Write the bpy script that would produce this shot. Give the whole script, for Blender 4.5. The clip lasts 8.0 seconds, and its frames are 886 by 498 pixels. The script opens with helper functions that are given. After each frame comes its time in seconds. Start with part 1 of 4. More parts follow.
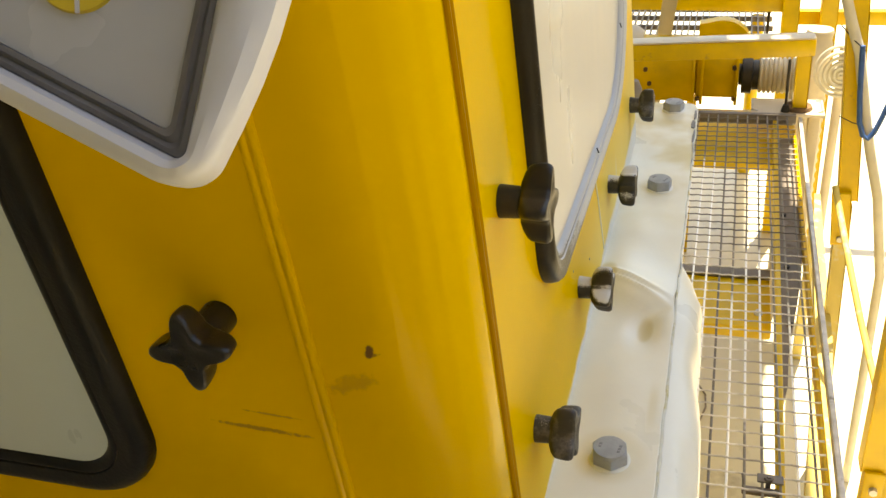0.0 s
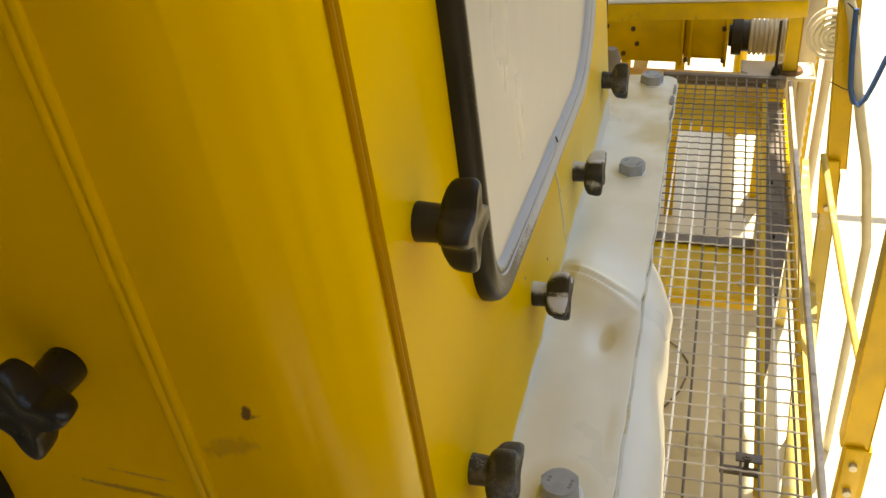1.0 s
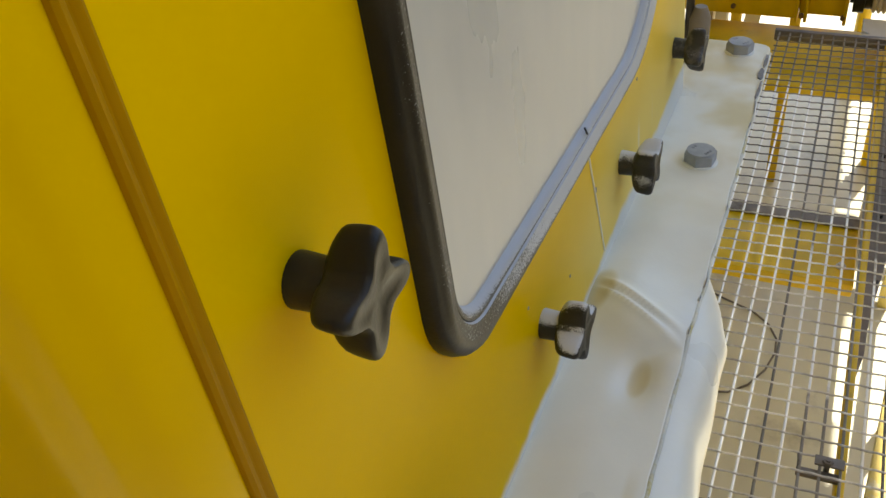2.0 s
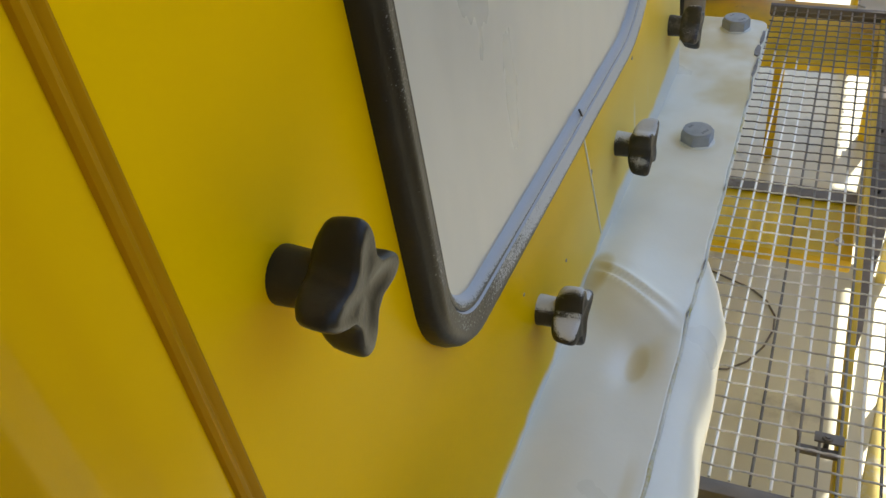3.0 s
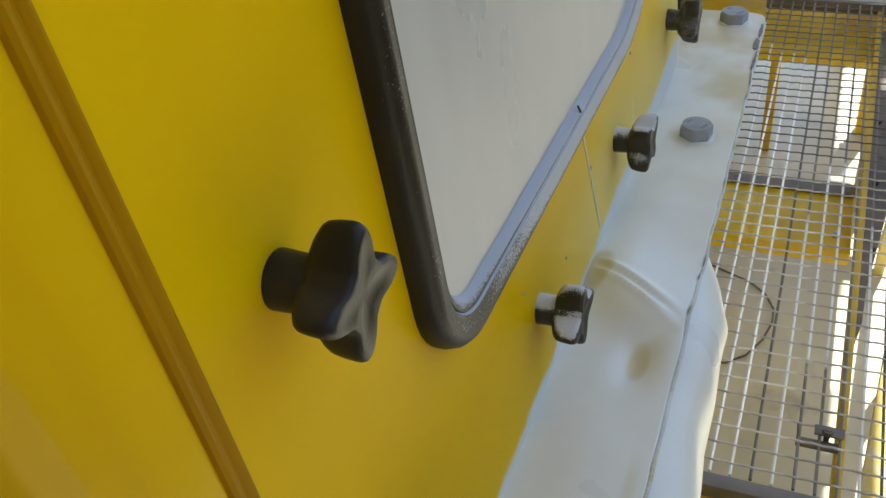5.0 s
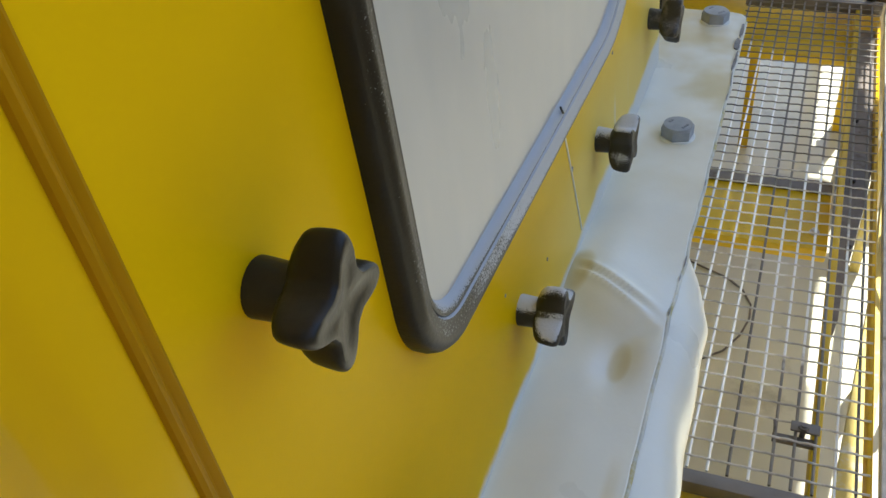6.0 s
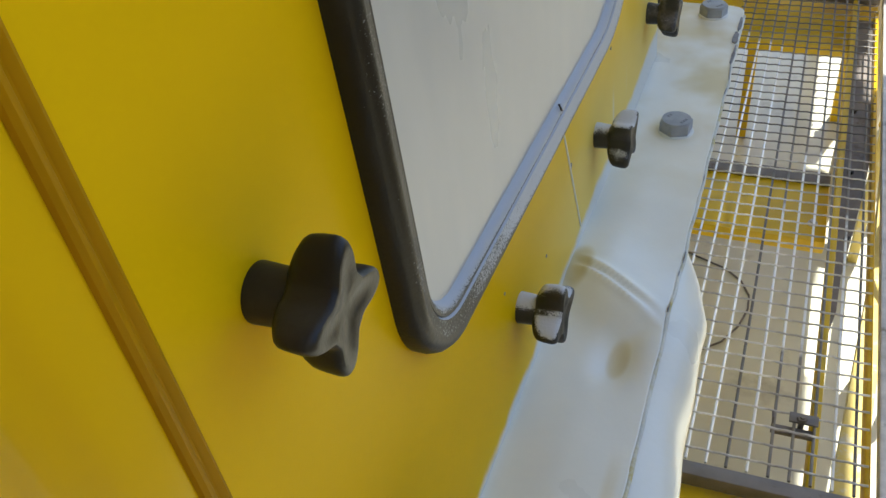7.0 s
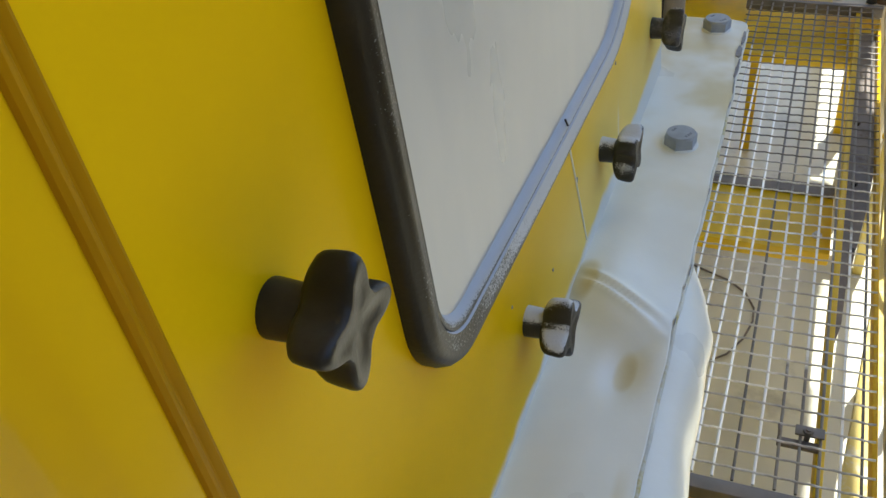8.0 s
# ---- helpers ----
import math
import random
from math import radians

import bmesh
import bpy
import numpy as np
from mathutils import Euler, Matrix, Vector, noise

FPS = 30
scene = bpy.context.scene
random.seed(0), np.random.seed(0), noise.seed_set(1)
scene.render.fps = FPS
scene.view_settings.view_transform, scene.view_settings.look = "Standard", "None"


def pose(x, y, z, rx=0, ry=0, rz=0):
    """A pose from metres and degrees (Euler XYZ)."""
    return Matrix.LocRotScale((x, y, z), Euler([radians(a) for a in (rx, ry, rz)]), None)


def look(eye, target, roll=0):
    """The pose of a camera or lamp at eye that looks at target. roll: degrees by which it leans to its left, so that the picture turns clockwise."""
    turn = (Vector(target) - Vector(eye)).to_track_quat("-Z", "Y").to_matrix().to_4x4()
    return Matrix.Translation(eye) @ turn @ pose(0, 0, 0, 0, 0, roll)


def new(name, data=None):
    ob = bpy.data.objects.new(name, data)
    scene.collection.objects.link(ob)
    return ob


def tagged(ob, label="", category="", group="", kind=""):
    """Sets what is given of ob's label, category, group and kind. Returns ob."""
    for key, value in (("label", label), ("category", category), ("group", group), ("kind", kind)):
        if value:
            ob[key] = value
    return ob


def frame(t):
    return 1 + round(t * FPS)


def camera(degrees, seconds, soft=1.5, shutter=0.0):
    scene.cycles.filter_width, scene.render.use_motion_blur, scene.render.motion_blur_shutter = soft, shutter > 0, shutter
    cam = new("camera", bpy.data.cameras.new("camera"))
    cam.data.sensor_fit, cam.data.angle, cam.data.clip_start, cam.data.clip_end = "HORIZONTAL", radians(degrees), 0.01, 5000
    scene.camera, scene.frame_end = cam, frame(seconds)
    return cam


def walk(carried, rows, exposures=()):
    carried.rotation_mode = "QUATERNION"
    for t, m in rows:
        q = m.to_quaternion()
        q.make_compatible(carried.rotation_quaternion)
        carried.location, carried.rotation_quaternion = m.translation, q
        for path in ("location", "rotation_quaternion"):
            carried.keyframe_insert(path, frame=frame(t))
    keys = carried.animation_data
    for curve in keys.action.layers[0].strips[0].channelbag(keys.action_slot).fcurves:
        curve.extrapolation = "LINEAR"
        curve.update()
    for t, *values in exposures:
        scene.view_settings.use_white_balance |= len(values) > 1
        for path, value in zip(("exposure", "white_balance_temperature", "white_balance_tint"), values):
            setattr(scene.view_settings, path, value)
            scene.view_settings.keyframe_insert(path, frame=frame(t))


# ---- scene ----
cam = camera(50.4, 8.0)
PATH = [
    (0, (0.108, -0.662, 0.453), (-0.432, 0.988, -0.54), -4.8),
    (0.2, (0.116, -0.643, 0.442), (-0.399, 1.008, -0.563), -4.5),
    (0.5, (0.125, -0.615, 0.441), (-0.408, 1.027, -0.569), -4.8),
    (0.7, (0.126, -0.59, 0.438), (-0.441, 1.011, -0.617), -5.3),
    (1, (0.118, -0.563, 0.436), (-0.391, 1.045, -0.639), -4.0),
    (1.2, (0.112, -0.545, 0.442), (-0.407, 1.089, -0.588), -4.1),
    (1.5, (0.116, -0.485, 0.423), (-0.486, 1.083, -0.662), -5.4),
    (1.7, (0.133, -0.446, 0.408), (-0.564, 1.068, -0.698), -5.7),
    (2, (0.136, -0.41, 0.392), (-0.546, 1.068, -0.77), -4.4),
    (2.2, (0.139, -0.403, 0.39), (-0.542, 1.057, -0.796), -4.6),
    (3.5, (0.132, -0.399, 0.388), (-0.535, 1.06, -0.806), -5.6),
    (4, (0.132, -0.397, 0.389), (-0.536, 1.065, -0.801), -5.6),
    (5.5, (0.131, -0.393, 0.386), (-0.53, 1.057, -0.822), -5.7),
    (6, (0.129, -0.39, 0.388), (-0.493, 1.07, -0.828), -4.5),
    (6.5, (0.128, -0.388, 0.389), (-0.48, 1.064, -0.845), -4.7),
    (7, (0.128, -0.388, 0.391), (-0.488, 1.063, -0.84), -4.7),
    (7.5, (0.127, -0.387, 0.391), (-0.49, 1.068, -0.834), -5.0),
    (8, (0.127, -0.391, 0.394), (-0.501, 1.074, -0.815), -5.0),
]
# seconds, stops, kelvin, tint
EXPOSURES = [(0.0, 1.60, 8600, 10), (0.5, 1.30, 8600, 10), (1.0, 1.16, 8500, 10), (1.5, 0.96, 7600, 9), (2.0, 0.97, 6950, 9), (3.5, 0.96, 6350, 8), (5.5, 0.96, 6130, 8), (8.0, 0.95, 6030, 8)]
walk(cam, [(t, look(eye, target, roll)) for t, eye, target, roll in PATH], EXPOSURES)

# ---------------------------------------------------------------- light
world = bpy.data.worlds.new("world")
scene.world = world
world.use_nodes = True
wn = world.node_tree.nodes
sky = wn.new("ShaderNodeTexSky")
sky.sky_type = 'NISHITA'
sky.sun_disc = False
SUN_EL, SUN_AZ = 78.0, 12.8          # degrees; azimuth from +y towards +x
sky.sun_elevation = radians(SUN_EL)
sky.sun_rotation = radians(SUN_AZ)
world.node_tree.links.new(sky.outputs[0], wn["Background"].inputs[0])
wn["Background"].inputs[1].default_value = 0.15
sun_data = bpy.data.lights.new("sun", 'SUN')
sun_data.energy = 5.0
sun_data.angle = radians(0.5)
sun_data.color = (1.0, 0.95, 0.86)
sun = new("sun", sun_data)
sd = Vector((math.sin(radians(SUN_AZ)) * math.cos(radians(SUN_EL)), math.cos(radians(SUN_AZ)) * math.cos(radians(SUN_EL)), math.sin(radians(SUN_EL))))
sun.matrix_world = look(sd * 30, (0, 0, 0))


# ---------------------------------------------------------------- materials
def mat(name, base, rough=0.5, metal=0.0, vary=0.12, scale=8.0, bump=0.05, fine=220.0, second=None, amount=0.45, spread=0.12, sscale=14.0, coat=0.0, rvary=0.12, gloss=0.5):
    """A paint or metal with broad and fine variation; second: a worn or stained colour in patches."""
    m = bpy.data.materials.new(name)
    m.use_nodes = True
    nt = m.node_tree
    N, L = nt.nodes, nt.links
    b = N["Principled BSDF"]
    tc = N.new("ShaderNodeTexCoord")
    n1 = N.new("ShaderNodeTexNoise")
    n1.inputs["Scale"].default_value = scale
    n1.inputs["Detail"].default_value = 5
    n2 = N.new("ShaderNodeTexNoise")
    n2.inputs["Scale"].default_value = fine
    n2.inputs["Detail"].default_value = 3
    for n in (n1, n2):
        L.new(tc.outputs["Object"], n.inputs["Vector"])
    r1 = N.new("ShaderNodeMapRange")
    r1.inputs["From Min"].default_value, r1.inputs["From Max"].default_value = 0.3, 0.7
    r1.inputs["To Min"].default_value, r1.inputs["To Max"].default_value = 1 - vary, 1 + vary * 0.5
    L.new(n1.outputs["Fac"], r1.inputs["Value"])
    col = N.new("ShaderNodeMix")
    col.data_type, col.blend_type = 'RGBA', 'MULTIPLY'
    col.inputs[0].default_value = 1.0
    col.inputs[6].default_value = (*base, 1)
    L.new(r1.outputs[0], col.inputs[7])
    out = col.outputs[2]
    if second:
        n3 = N.new("ShaderNodeTexNoise")
        n3.inputs["Scale"].default_value = sscale
        n3.inputs["Detail"].default_value = 6
        n3.inputs["Roughness"].default_value = 0.65
        L.new(tc.outputs["Object"], n3.inputs["Vector"])
        r3 = N.new("ShaderNodeMapRange")
        r3.inputs["From Min"].default_value, r3.inputs["From Max"].default_value = 1 - amount, 1 - amount + spread
        L.new(n3.outputs["Fac"], r3.inputs["Value"])
        mx = N.new("ShaderNodeMix")
        mx.data_type = 'RGBA'
        mx.inputs[7].default_value = (*second, 1)
        L.new(r3.outputs[0], mx.inputs[0])
        L.new(out, mx.inputs[6])
        out = mx.outputs[2]
    L.new(out, b.inputs["Base Color"])
    rr = N.new("ShaderNodeMapRange")
    rr.inputs["To Min"].default_value, rr.inputs["To Max"].default_value = max(0.02, rough - rvary), min(1, rough + rvary)
    L.new(n1.outputs["Fac"], rr.inputs["Value"])
    L.new(rr.outputs[0], b.inputs["Roughness"])
    b.inputs["Metallic"].default_value = metal
    b.inputs["Specular IOR Level"].default_value = gloss
    if coat:
        b.inputs["Coat Weight"].default_value = coat
        b.inputs["Coat Roughness"].default_value = 0.12
    bm_ = N.new("ShaderNodeBump")
    bm_.inputs["Strength"].default_value = bump
    bm_.inputs["Distance"].default_value = 0.002
    L.new(n2.outputs["Fac"], bm_.inputs["Height"])
    L.new(bm_.outputs[0], b.inputs["Normal"])
    return m


def overlay(m, colour, build, rough=None):
    """Lays a second colour over a material; build(nodes, links, position) returns the mask's socket."""
    nt = m.node_tree
    N, L = nt.nodes, nt.links
    b = N["Principled BSDF"]
    geo = N.new("ShaderNodeNewGeometry")
    mask = build(N, L, geo)
    src = b.inputs["Base Color"].links[0].from_socket
    mx = N.new("ShaderNodeMix")
    mx.data_type = 'RGBA'
    mx.inputs[7].default_value = (*colour, 1)
    L.new(mask, mx.inputs[0])
    L.new(src, mx.inputs[6])
    L.new(mx.outputs[2], b.inputs["Base Color"])
    if rough is not None:
        src = b.inputs["Roughness"].links[0].from_socket
        mr = N.new("ShaderNodeMix")
        mr.inputs[3].default_value = rough
        L.new(mask, mr.inputs[0])
        L.new(src, mr.inputs[2])
        L.new(mr.outputs[0], b.inputs["Roughness"])
    return m


def math_node(N, L, op, a, b=None, clamp=False):
    n = N.new("ShaderNodeMath")
    n.operation, n.use_clamp = op, clamp
    for i, v in enumerate((a, b)):
        if v is None:
            continue
        if isinstance(v, (int, float)):
            n.inputs[i].default_value = v
        else:
            L.new(v, n.inputs[i])
    return n.outputs[0]


def noise_at(N, L, geo, scale, detail=5, stretch=(1, 1, 1)):
    mp = N.new("ShaderNodeMapping")
    mp.inputs["Scale"].default_value = stretch
    L.new(geo.outputs["Position"], mp.inputs["Vector"])
    n = N.new("ShaderNodeTexNoise")
    n.inputs["Scale"].default_value, n.inputs["Detail"].default_value = scale, detail
    L.new(mp.outputs[0], n.inputs["Vector"])
    return n.outputs["Fac"]


def ramp(N, L, value, lo, hi):
    r = N.new("ShaderNodeMapRange")
    r.interpolation_type = 'SMOOTHSTEP'
    r.inputs["From Min"].default_value, r.inputs["From Max"].default_value = lo, hi
    L.new(value, r.inputs["Value"])
    return r.outputs[0]


YELLOW = (0.79, 0.482, 0.0)
yellow_paint = mat("yellow_cab_paint", YELLOW, 0.28, 0, 0.10, 5, 0.03, 160, gloss=0.22, rvary=0.08)
yellow_steel = mat("yellow_steel_paint", (0.76, 0.50, 0.002), 0.42, 0, 0.18, 9, 0.06, 120, second=(0.42, 0.24, 0.03), amount=0.36, spread=0.1)
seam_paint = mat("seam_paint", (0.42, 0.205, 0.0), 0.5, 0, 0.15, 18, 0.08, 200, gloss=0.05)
white_paint = mat("white_overspray_paint", (0.77, 0.765, 0.69), 0.33, 0, 0.08, 9, 0.05, 260, rvary=0.1)
rim_paint = mat("yellowed_rim_paint", (0.66, 0.65, 0.56), 0.45, 0, 0.2, 40, 0.25, 420, second=(0.50, 0.42, 0.14), amount=0.47, sscale=28)
peeled_paint = mat("peeled_paint", (0.26, 0.25, 0.26), 0.6, 0, 0.3, 60, 0.4, 300, second=(0.13, 0.08, 0.05), amount=0.45, sscale=150)
grey_bolt = mat("grey_painted_bolt", (0.36, 0.38, 0.41), 0.5, 0.1, 0.25, 60, 0.12, 500, second=(0.44, 0.455, 0.47), amount=0.42, spread=0.25)
bolt_mark = mat("worn_bolt_mark", (0.24, 0.25, 0.27), 0.55, 0.2, 0.2, 80)
rubber = mat("black_rubber_seal", (0.009, 0.009, 0.009), 0.36, 0, 0.3, 30, 0.12, 400, gloss=0.25)
black_plastic = mat("black_knob_plastic", (0.024, 0.021, 0.018), 0.42, 0, 0.35, 70, 0.06, 700, second=(0.042, 0.037, 0.030), amount=0.46, spread=0.25, sscale=60, gloss=0.32)
jet_plastic = mat("jet_knob_plastic", (0.010, 0.010, 0.011), 0.3, 0, 0.3, 70, 0.12, 700)
dusty_plastic = mat("dusty_knob_plastic", (0.045, 0.041, 0.037), 0.5, 0, 0.35, 70, 0.2, 700, second=(0.11, 0.10, 0.09), amount=0.5, sscale=120)
sprayed_plastic = mat("sprayed_knob_plastic", (0.030, 0.028, 0.026), 0.45, 0, 0.35, 70, 0.2, 700)
galvanised = mat("galvanised_steel", (0.62, 0.59, 0.54), 0.45, 0.35, 0.3, 20, 0.12, 300, second=(0.24, 0.20, 0.15), amount=0.4)
def by_piece(m, lo, hi):
    """Gives each piece that shares a material its own brightness."""
    nt = m.node_tree
    N, L = nt.nodes, nt.links
    b = N["Principled BSDF"]
    info = N.new("ShaderNodeObjectInfo")
    r = N.new("ShaderNodeMapRange")
    r.inputs["To Min"].default_value, r.inputs["To Max"].default_value = lo, hi
    L.new(info.outputs["Random"], r.inputs["Value"])
    mx = N.new("ShaderNodeMix")
    mx.data_type, mx.blend_type = 'RGBA', 'MULTIPLY'
    mx.inputs[0].default_value = 1.0
    L.new(b.inputs["Base Color"].links[0].from_socket, mx.inputs[6])
    L.new(r.outputs[0], mx.inputs[7])
    L.new(mx.outputs[2], b.inputs["Base Color"])
    return m


dull_steel = mat("dull_steel", (0.23, 0.20, 0.17), 0.55, 0.35, 0.3, 12, 0.1, 150, second=(0.13, 0.09, 0.06), amount=0.42)
deck_paint = mat("cream_deck_paint", (0.70, 0.67, 0.52), 0.24, 0, 0.18, 1.2, 0.35, 9, second=(0.42, 0.39, 0.30), amount=0.42, spread=0.2, sscale=4.0)
cream_paint = mat("cream_paint", (0.66, 0.58, 0.44), 0.45, 0, 0.15, 6, 0.05, 90, second=(0.45, 0.36, 0.22), amount=0.36)
pale_yellow = mat("faded_yellow_paint", (0.66, 0.52, 0.14), 0.5, 0, 0.2, 5, 0.05, 90, second=(0.62, 0.58, 0.42), amount=0.45)
dark_metal = mat("dark_metal", (0.04, 0.035, 0.03), 0.45, 0.4, 0.3, 30)
brown_rust = mat("brown_rusty_steel", (0.16, 0.09, 0.04), 0.7, 0.1, 0.35, 25, 0.2, 200)
white_plastic = mat("white_plastic_rim", (0.50, 0.52, 0.60), 0.42, 0, 0.10, 14, 0.04, 120, second=(0.62, 0.60, 0.58), amount=0.40, spread=0.3)
grey_gasket = mat("grey_gasket", (0.125, 0.125, 0.14), 0.5, 0, 0.3, 40)
milky_lens = mat("milky_lens", (0.38, 0.40, 0.46), 0.25, 0, 0.12, 18, 0.02, 100)
yellow_inset = mat("yellow_inset", (0.55, 0.42, 0.04), 0.4, 0, 0.15, 20)
blue_rope = mat("blue_rope", (0.03, 0.10, 0.30), 0.6, 0, 0.3, 40)
hose_white = mat("cream_hose", (0.66, 0.62, 0.50), 0.5, 0, 0.15, 12)
east_paint = mat("dull_yellow_unseen_wall", (0.50, 0.39, 0.14), 0.6, 0, 0.2, 0.8, second=(0.30, 0.27, 0.20), amount=0.45, sscale=1.5)
south_paint = mat("drab_unseen_wall", (0.46, 0.41, 0.27), 0.6, 0, 0.15, 1.2)
unseen_paint = mat("unseen_paint", (0.47, 0.46, 0.41), 0.6, 0, 0.15, 1.5)

# dark tone that paints shade onto some bars and the far rods
shaded_bar = by_piece(mat("shaded_galvanised_bar", (0.26, 0.235, 0.20), 0.5, 0.25, 0.3, 12, 0.1, 300), 0.6, 1.15)


# sun and glints along a bar, painted into its colour as bright stretches
def lit_stretch(lo, hi):
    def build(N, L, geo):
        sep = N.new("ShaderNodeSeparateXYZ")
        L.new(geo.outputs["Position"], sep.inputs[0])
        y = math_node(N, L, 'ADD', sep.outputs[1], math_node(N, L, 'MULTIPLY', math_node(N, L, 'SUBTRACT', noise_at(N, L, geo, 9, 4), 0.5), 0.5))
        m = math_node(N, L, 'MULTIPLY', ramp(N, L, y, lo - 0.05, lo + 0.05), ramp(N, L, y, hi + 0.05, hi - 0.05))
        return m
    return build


part_lit_bar = overlay(mat("partly_lit_bar", (0.26, 0.235, 0.20), 0.5, 0.25, 0.3, 12, 0.1, 300), (0.95, 0.94, 0.90), lit_stretch(0.80, 1.85), 0.3)
mid_lit_bar = overlay(mat("mostly_shaded_bar", (0.26, 0.235, 0.20), 0.5, 0.25, 0.3, 12, 0.1, 300), (0.95, 0.94, 0.90), lit_stretch(1.35, 2.20), 0.3)
left_bar = overlay(mat("lit_galvanised_bar", (0.26, 0.235, 0.20), 0.5, 0.25, 0.3, 12, 0.1, 300), (0.95, 0.94, 0.90), lit_stretch(0.50, 2.95), 0.25)
# near rods: pale patches put the glints on them into the colour
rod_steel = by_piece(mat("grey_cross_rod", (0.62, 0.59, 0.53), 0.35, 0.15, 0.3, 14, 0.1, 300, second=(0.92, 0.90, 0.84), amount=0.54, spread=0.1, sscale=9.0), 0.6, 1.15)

# white paint blown over the lowest part of the cab wall, thinning out upwards
def wall_spray(N, L, geo):
    sep = N.new("ShaderNodeSeparateXYZ")
    L.new(geo.outputs["Position"], sep.inputs[0])
    edge = math_node(N, L, 'MULTIPLY_ADD', sep.outputs[1], 0.045)
    edge.node.inputs[2].default_value = -0.030
    h = math_node(N, L, 'SUBTRACT', sep.outputs[2], edge)
    h = math_node(N, L, 'ADD', h, math_node(N, L, 'MULTIPLY', math_node(N, L, 'SUBTRACT', noise_at(N, L, geo, 28), 0.5), 0.018))
    solid = ramp(N, L, h, 0.006, -0.003)
    streak = math_node(N, L, 'MULTIPLY', ramp(N, L, noise_at(N, L, geo, 30, 4, (1, 1, 0.12)), 0.62, 0.72), ramp(N, L, h, 0.07, 0.03))
    streak = math_node(N, L, 'MULTIPLY', streak, ramp(N, L, sep.outputs[1], -0.02, 0.05))
    return math_node(N, L, 'MAXIMUM', solid, math_node(N, L, 'MULTIPLY', streak, 0.45))


# pales the yellow along the wall's foot: thin spray, plus light put into the colour
def veil_and_light(N, L, geo):
    sep = N.new("ShaderNodeSeparateXYZ")
    L.new(geo.outputs["Position"], sep.inputs[0])
    h = math_node(N, L, 'ADD', sep.outputs[2], math_node(N, L, 'MULTIPLY', math_node(N, L, 'SUBTRACT', noise_at(N, L, geo, 14), 0.5), 0.06))
    veil = math_node(N, L, 'MULTIPLY', ramp(N, L, h, 0.14, 0.0), ramp(N, L, sep.outputs[1], -0.02, 0.16))
    return math_node(N, L, 'MULTIPLY', veil, 0.62)


cab_side_paint = overlay(overlay(mat("yellow_cab_side_paint", YELLOW, 0.32, 0, 0.10, 5, 0.03, 160, gloss=0.02, rvary=0.08), (0.90, 0.74, 0.24), veil_and_light, 0.4), (0.74, 0.73, 0.66), wall_spray, 0.4)


# yellow showing through the thin white paint of the ledge
def ledge_wear(N, L, geo):
    sep = N.new("ShaderNodeSeparateXYZ")
    L.new(geo.outputs["Position"], sep.inputs[0])
    patch = ramp(N, L, noise_at(N, L, geo, 13, 3), 0.40, 0.66)
    far = math_node(N, L, 'MULTIPLY', patch, ramp(N, L, sep.outputs[1], 0.16, 0.42))
    rim = ramp(N, L, noise_at(N, L, geo, 9, 2, (1, 0.4, 1)), 0.50, 0.62)
    rim = math_node(N, L, 'MULTIPLY', rim, ramp(N, L, math_node(N, L, 'ABSOLUTE', math_node(N, L, 'SUBTRACT', sep.outputs[0], 0.076)), 0.006, 0.001))
    spots = []
    for x, y, rx, ry, amount in ((0.060, 0.040, 0.008, 0.018, 0.6), (0.016, 0.112, 0.012, 0.026, 0.95), (0.050, -0.128, 0.030, 0.032, 0.40), (0.050, 0.325, 0.026, 0.026, 0.35)):
        dx = math_node(N, L, 'DIVIDE', math_node(N, L, 'SUBTRACT', sep.outputs[0], x), rx)
        dy = math_node(N, L, 'DIVIDE', math_node(N, L, 'SUBTRACT', sep.outputs[1], y), ry)
        d = math_node(N, L, 'ADD', math_node(N, L, 'MULTIPLY', dx, dx), math_node(N, L, 'MULTIPLY', dy, dy))
        spots.append(math_node(N, L, 'MULTIPLY', ramp(N, L, d, 1.1, 0.3), amount))
    total = math_node(N, L, 'MAXIMUM', math_node(N, L, 'MULTIPLY', far, 1.0), math_node(N, L, 'MULTIPLY', rim, 0.9))
    for s in spots:
        total = math_node(N, L, 'MAXIMUM', total, s)
    return math_node(N, L, 'MULTIPLY', total, 0.75)


ledge_paint = overlay(mat("white_ledge_paint", (0.86, 0.84, 0.74), 0.30, 0, 0.07, 12, 0.04, 260, rvary=0.08), (0.62, 0.50, 0.20), ledge_wear, 0.4)


# white dust of paint on what faces up
def top_spray(amount, grain):
    def build(N, L, geo):
        sep = N.new("ShaderNodeSeparateXYZ")
        L.new(geo.outputs["Normal"], sep.inputs[0])
        v = math_node(N, L, 'ADD', sep.outputs[2], math_node(N, L, 'MULTIPLY', math_node(N, L, 'SUBTRACT', noise_at(N, L, geo, grain, 2), 0.5), 1.1))
        v = math_node(N, L, 'ADD', v, math_node(N, L, 'MULTIPLY', math_node(N, L, 'SUBTRACT', noise_at(N, L, geo, 60, 2), 0.5), 1.2))
        return ramp(N, L, v, amount, amount + 0.12)
    return build


overlay(sprayed_plastic, (0.62, 0.62, 0.62), top_spray(0.62, 1900), 0.6)
overlay(dusty_plastic, (0.34, 0.33, 0.32), top_spray(1.05, 1200), 0.6)


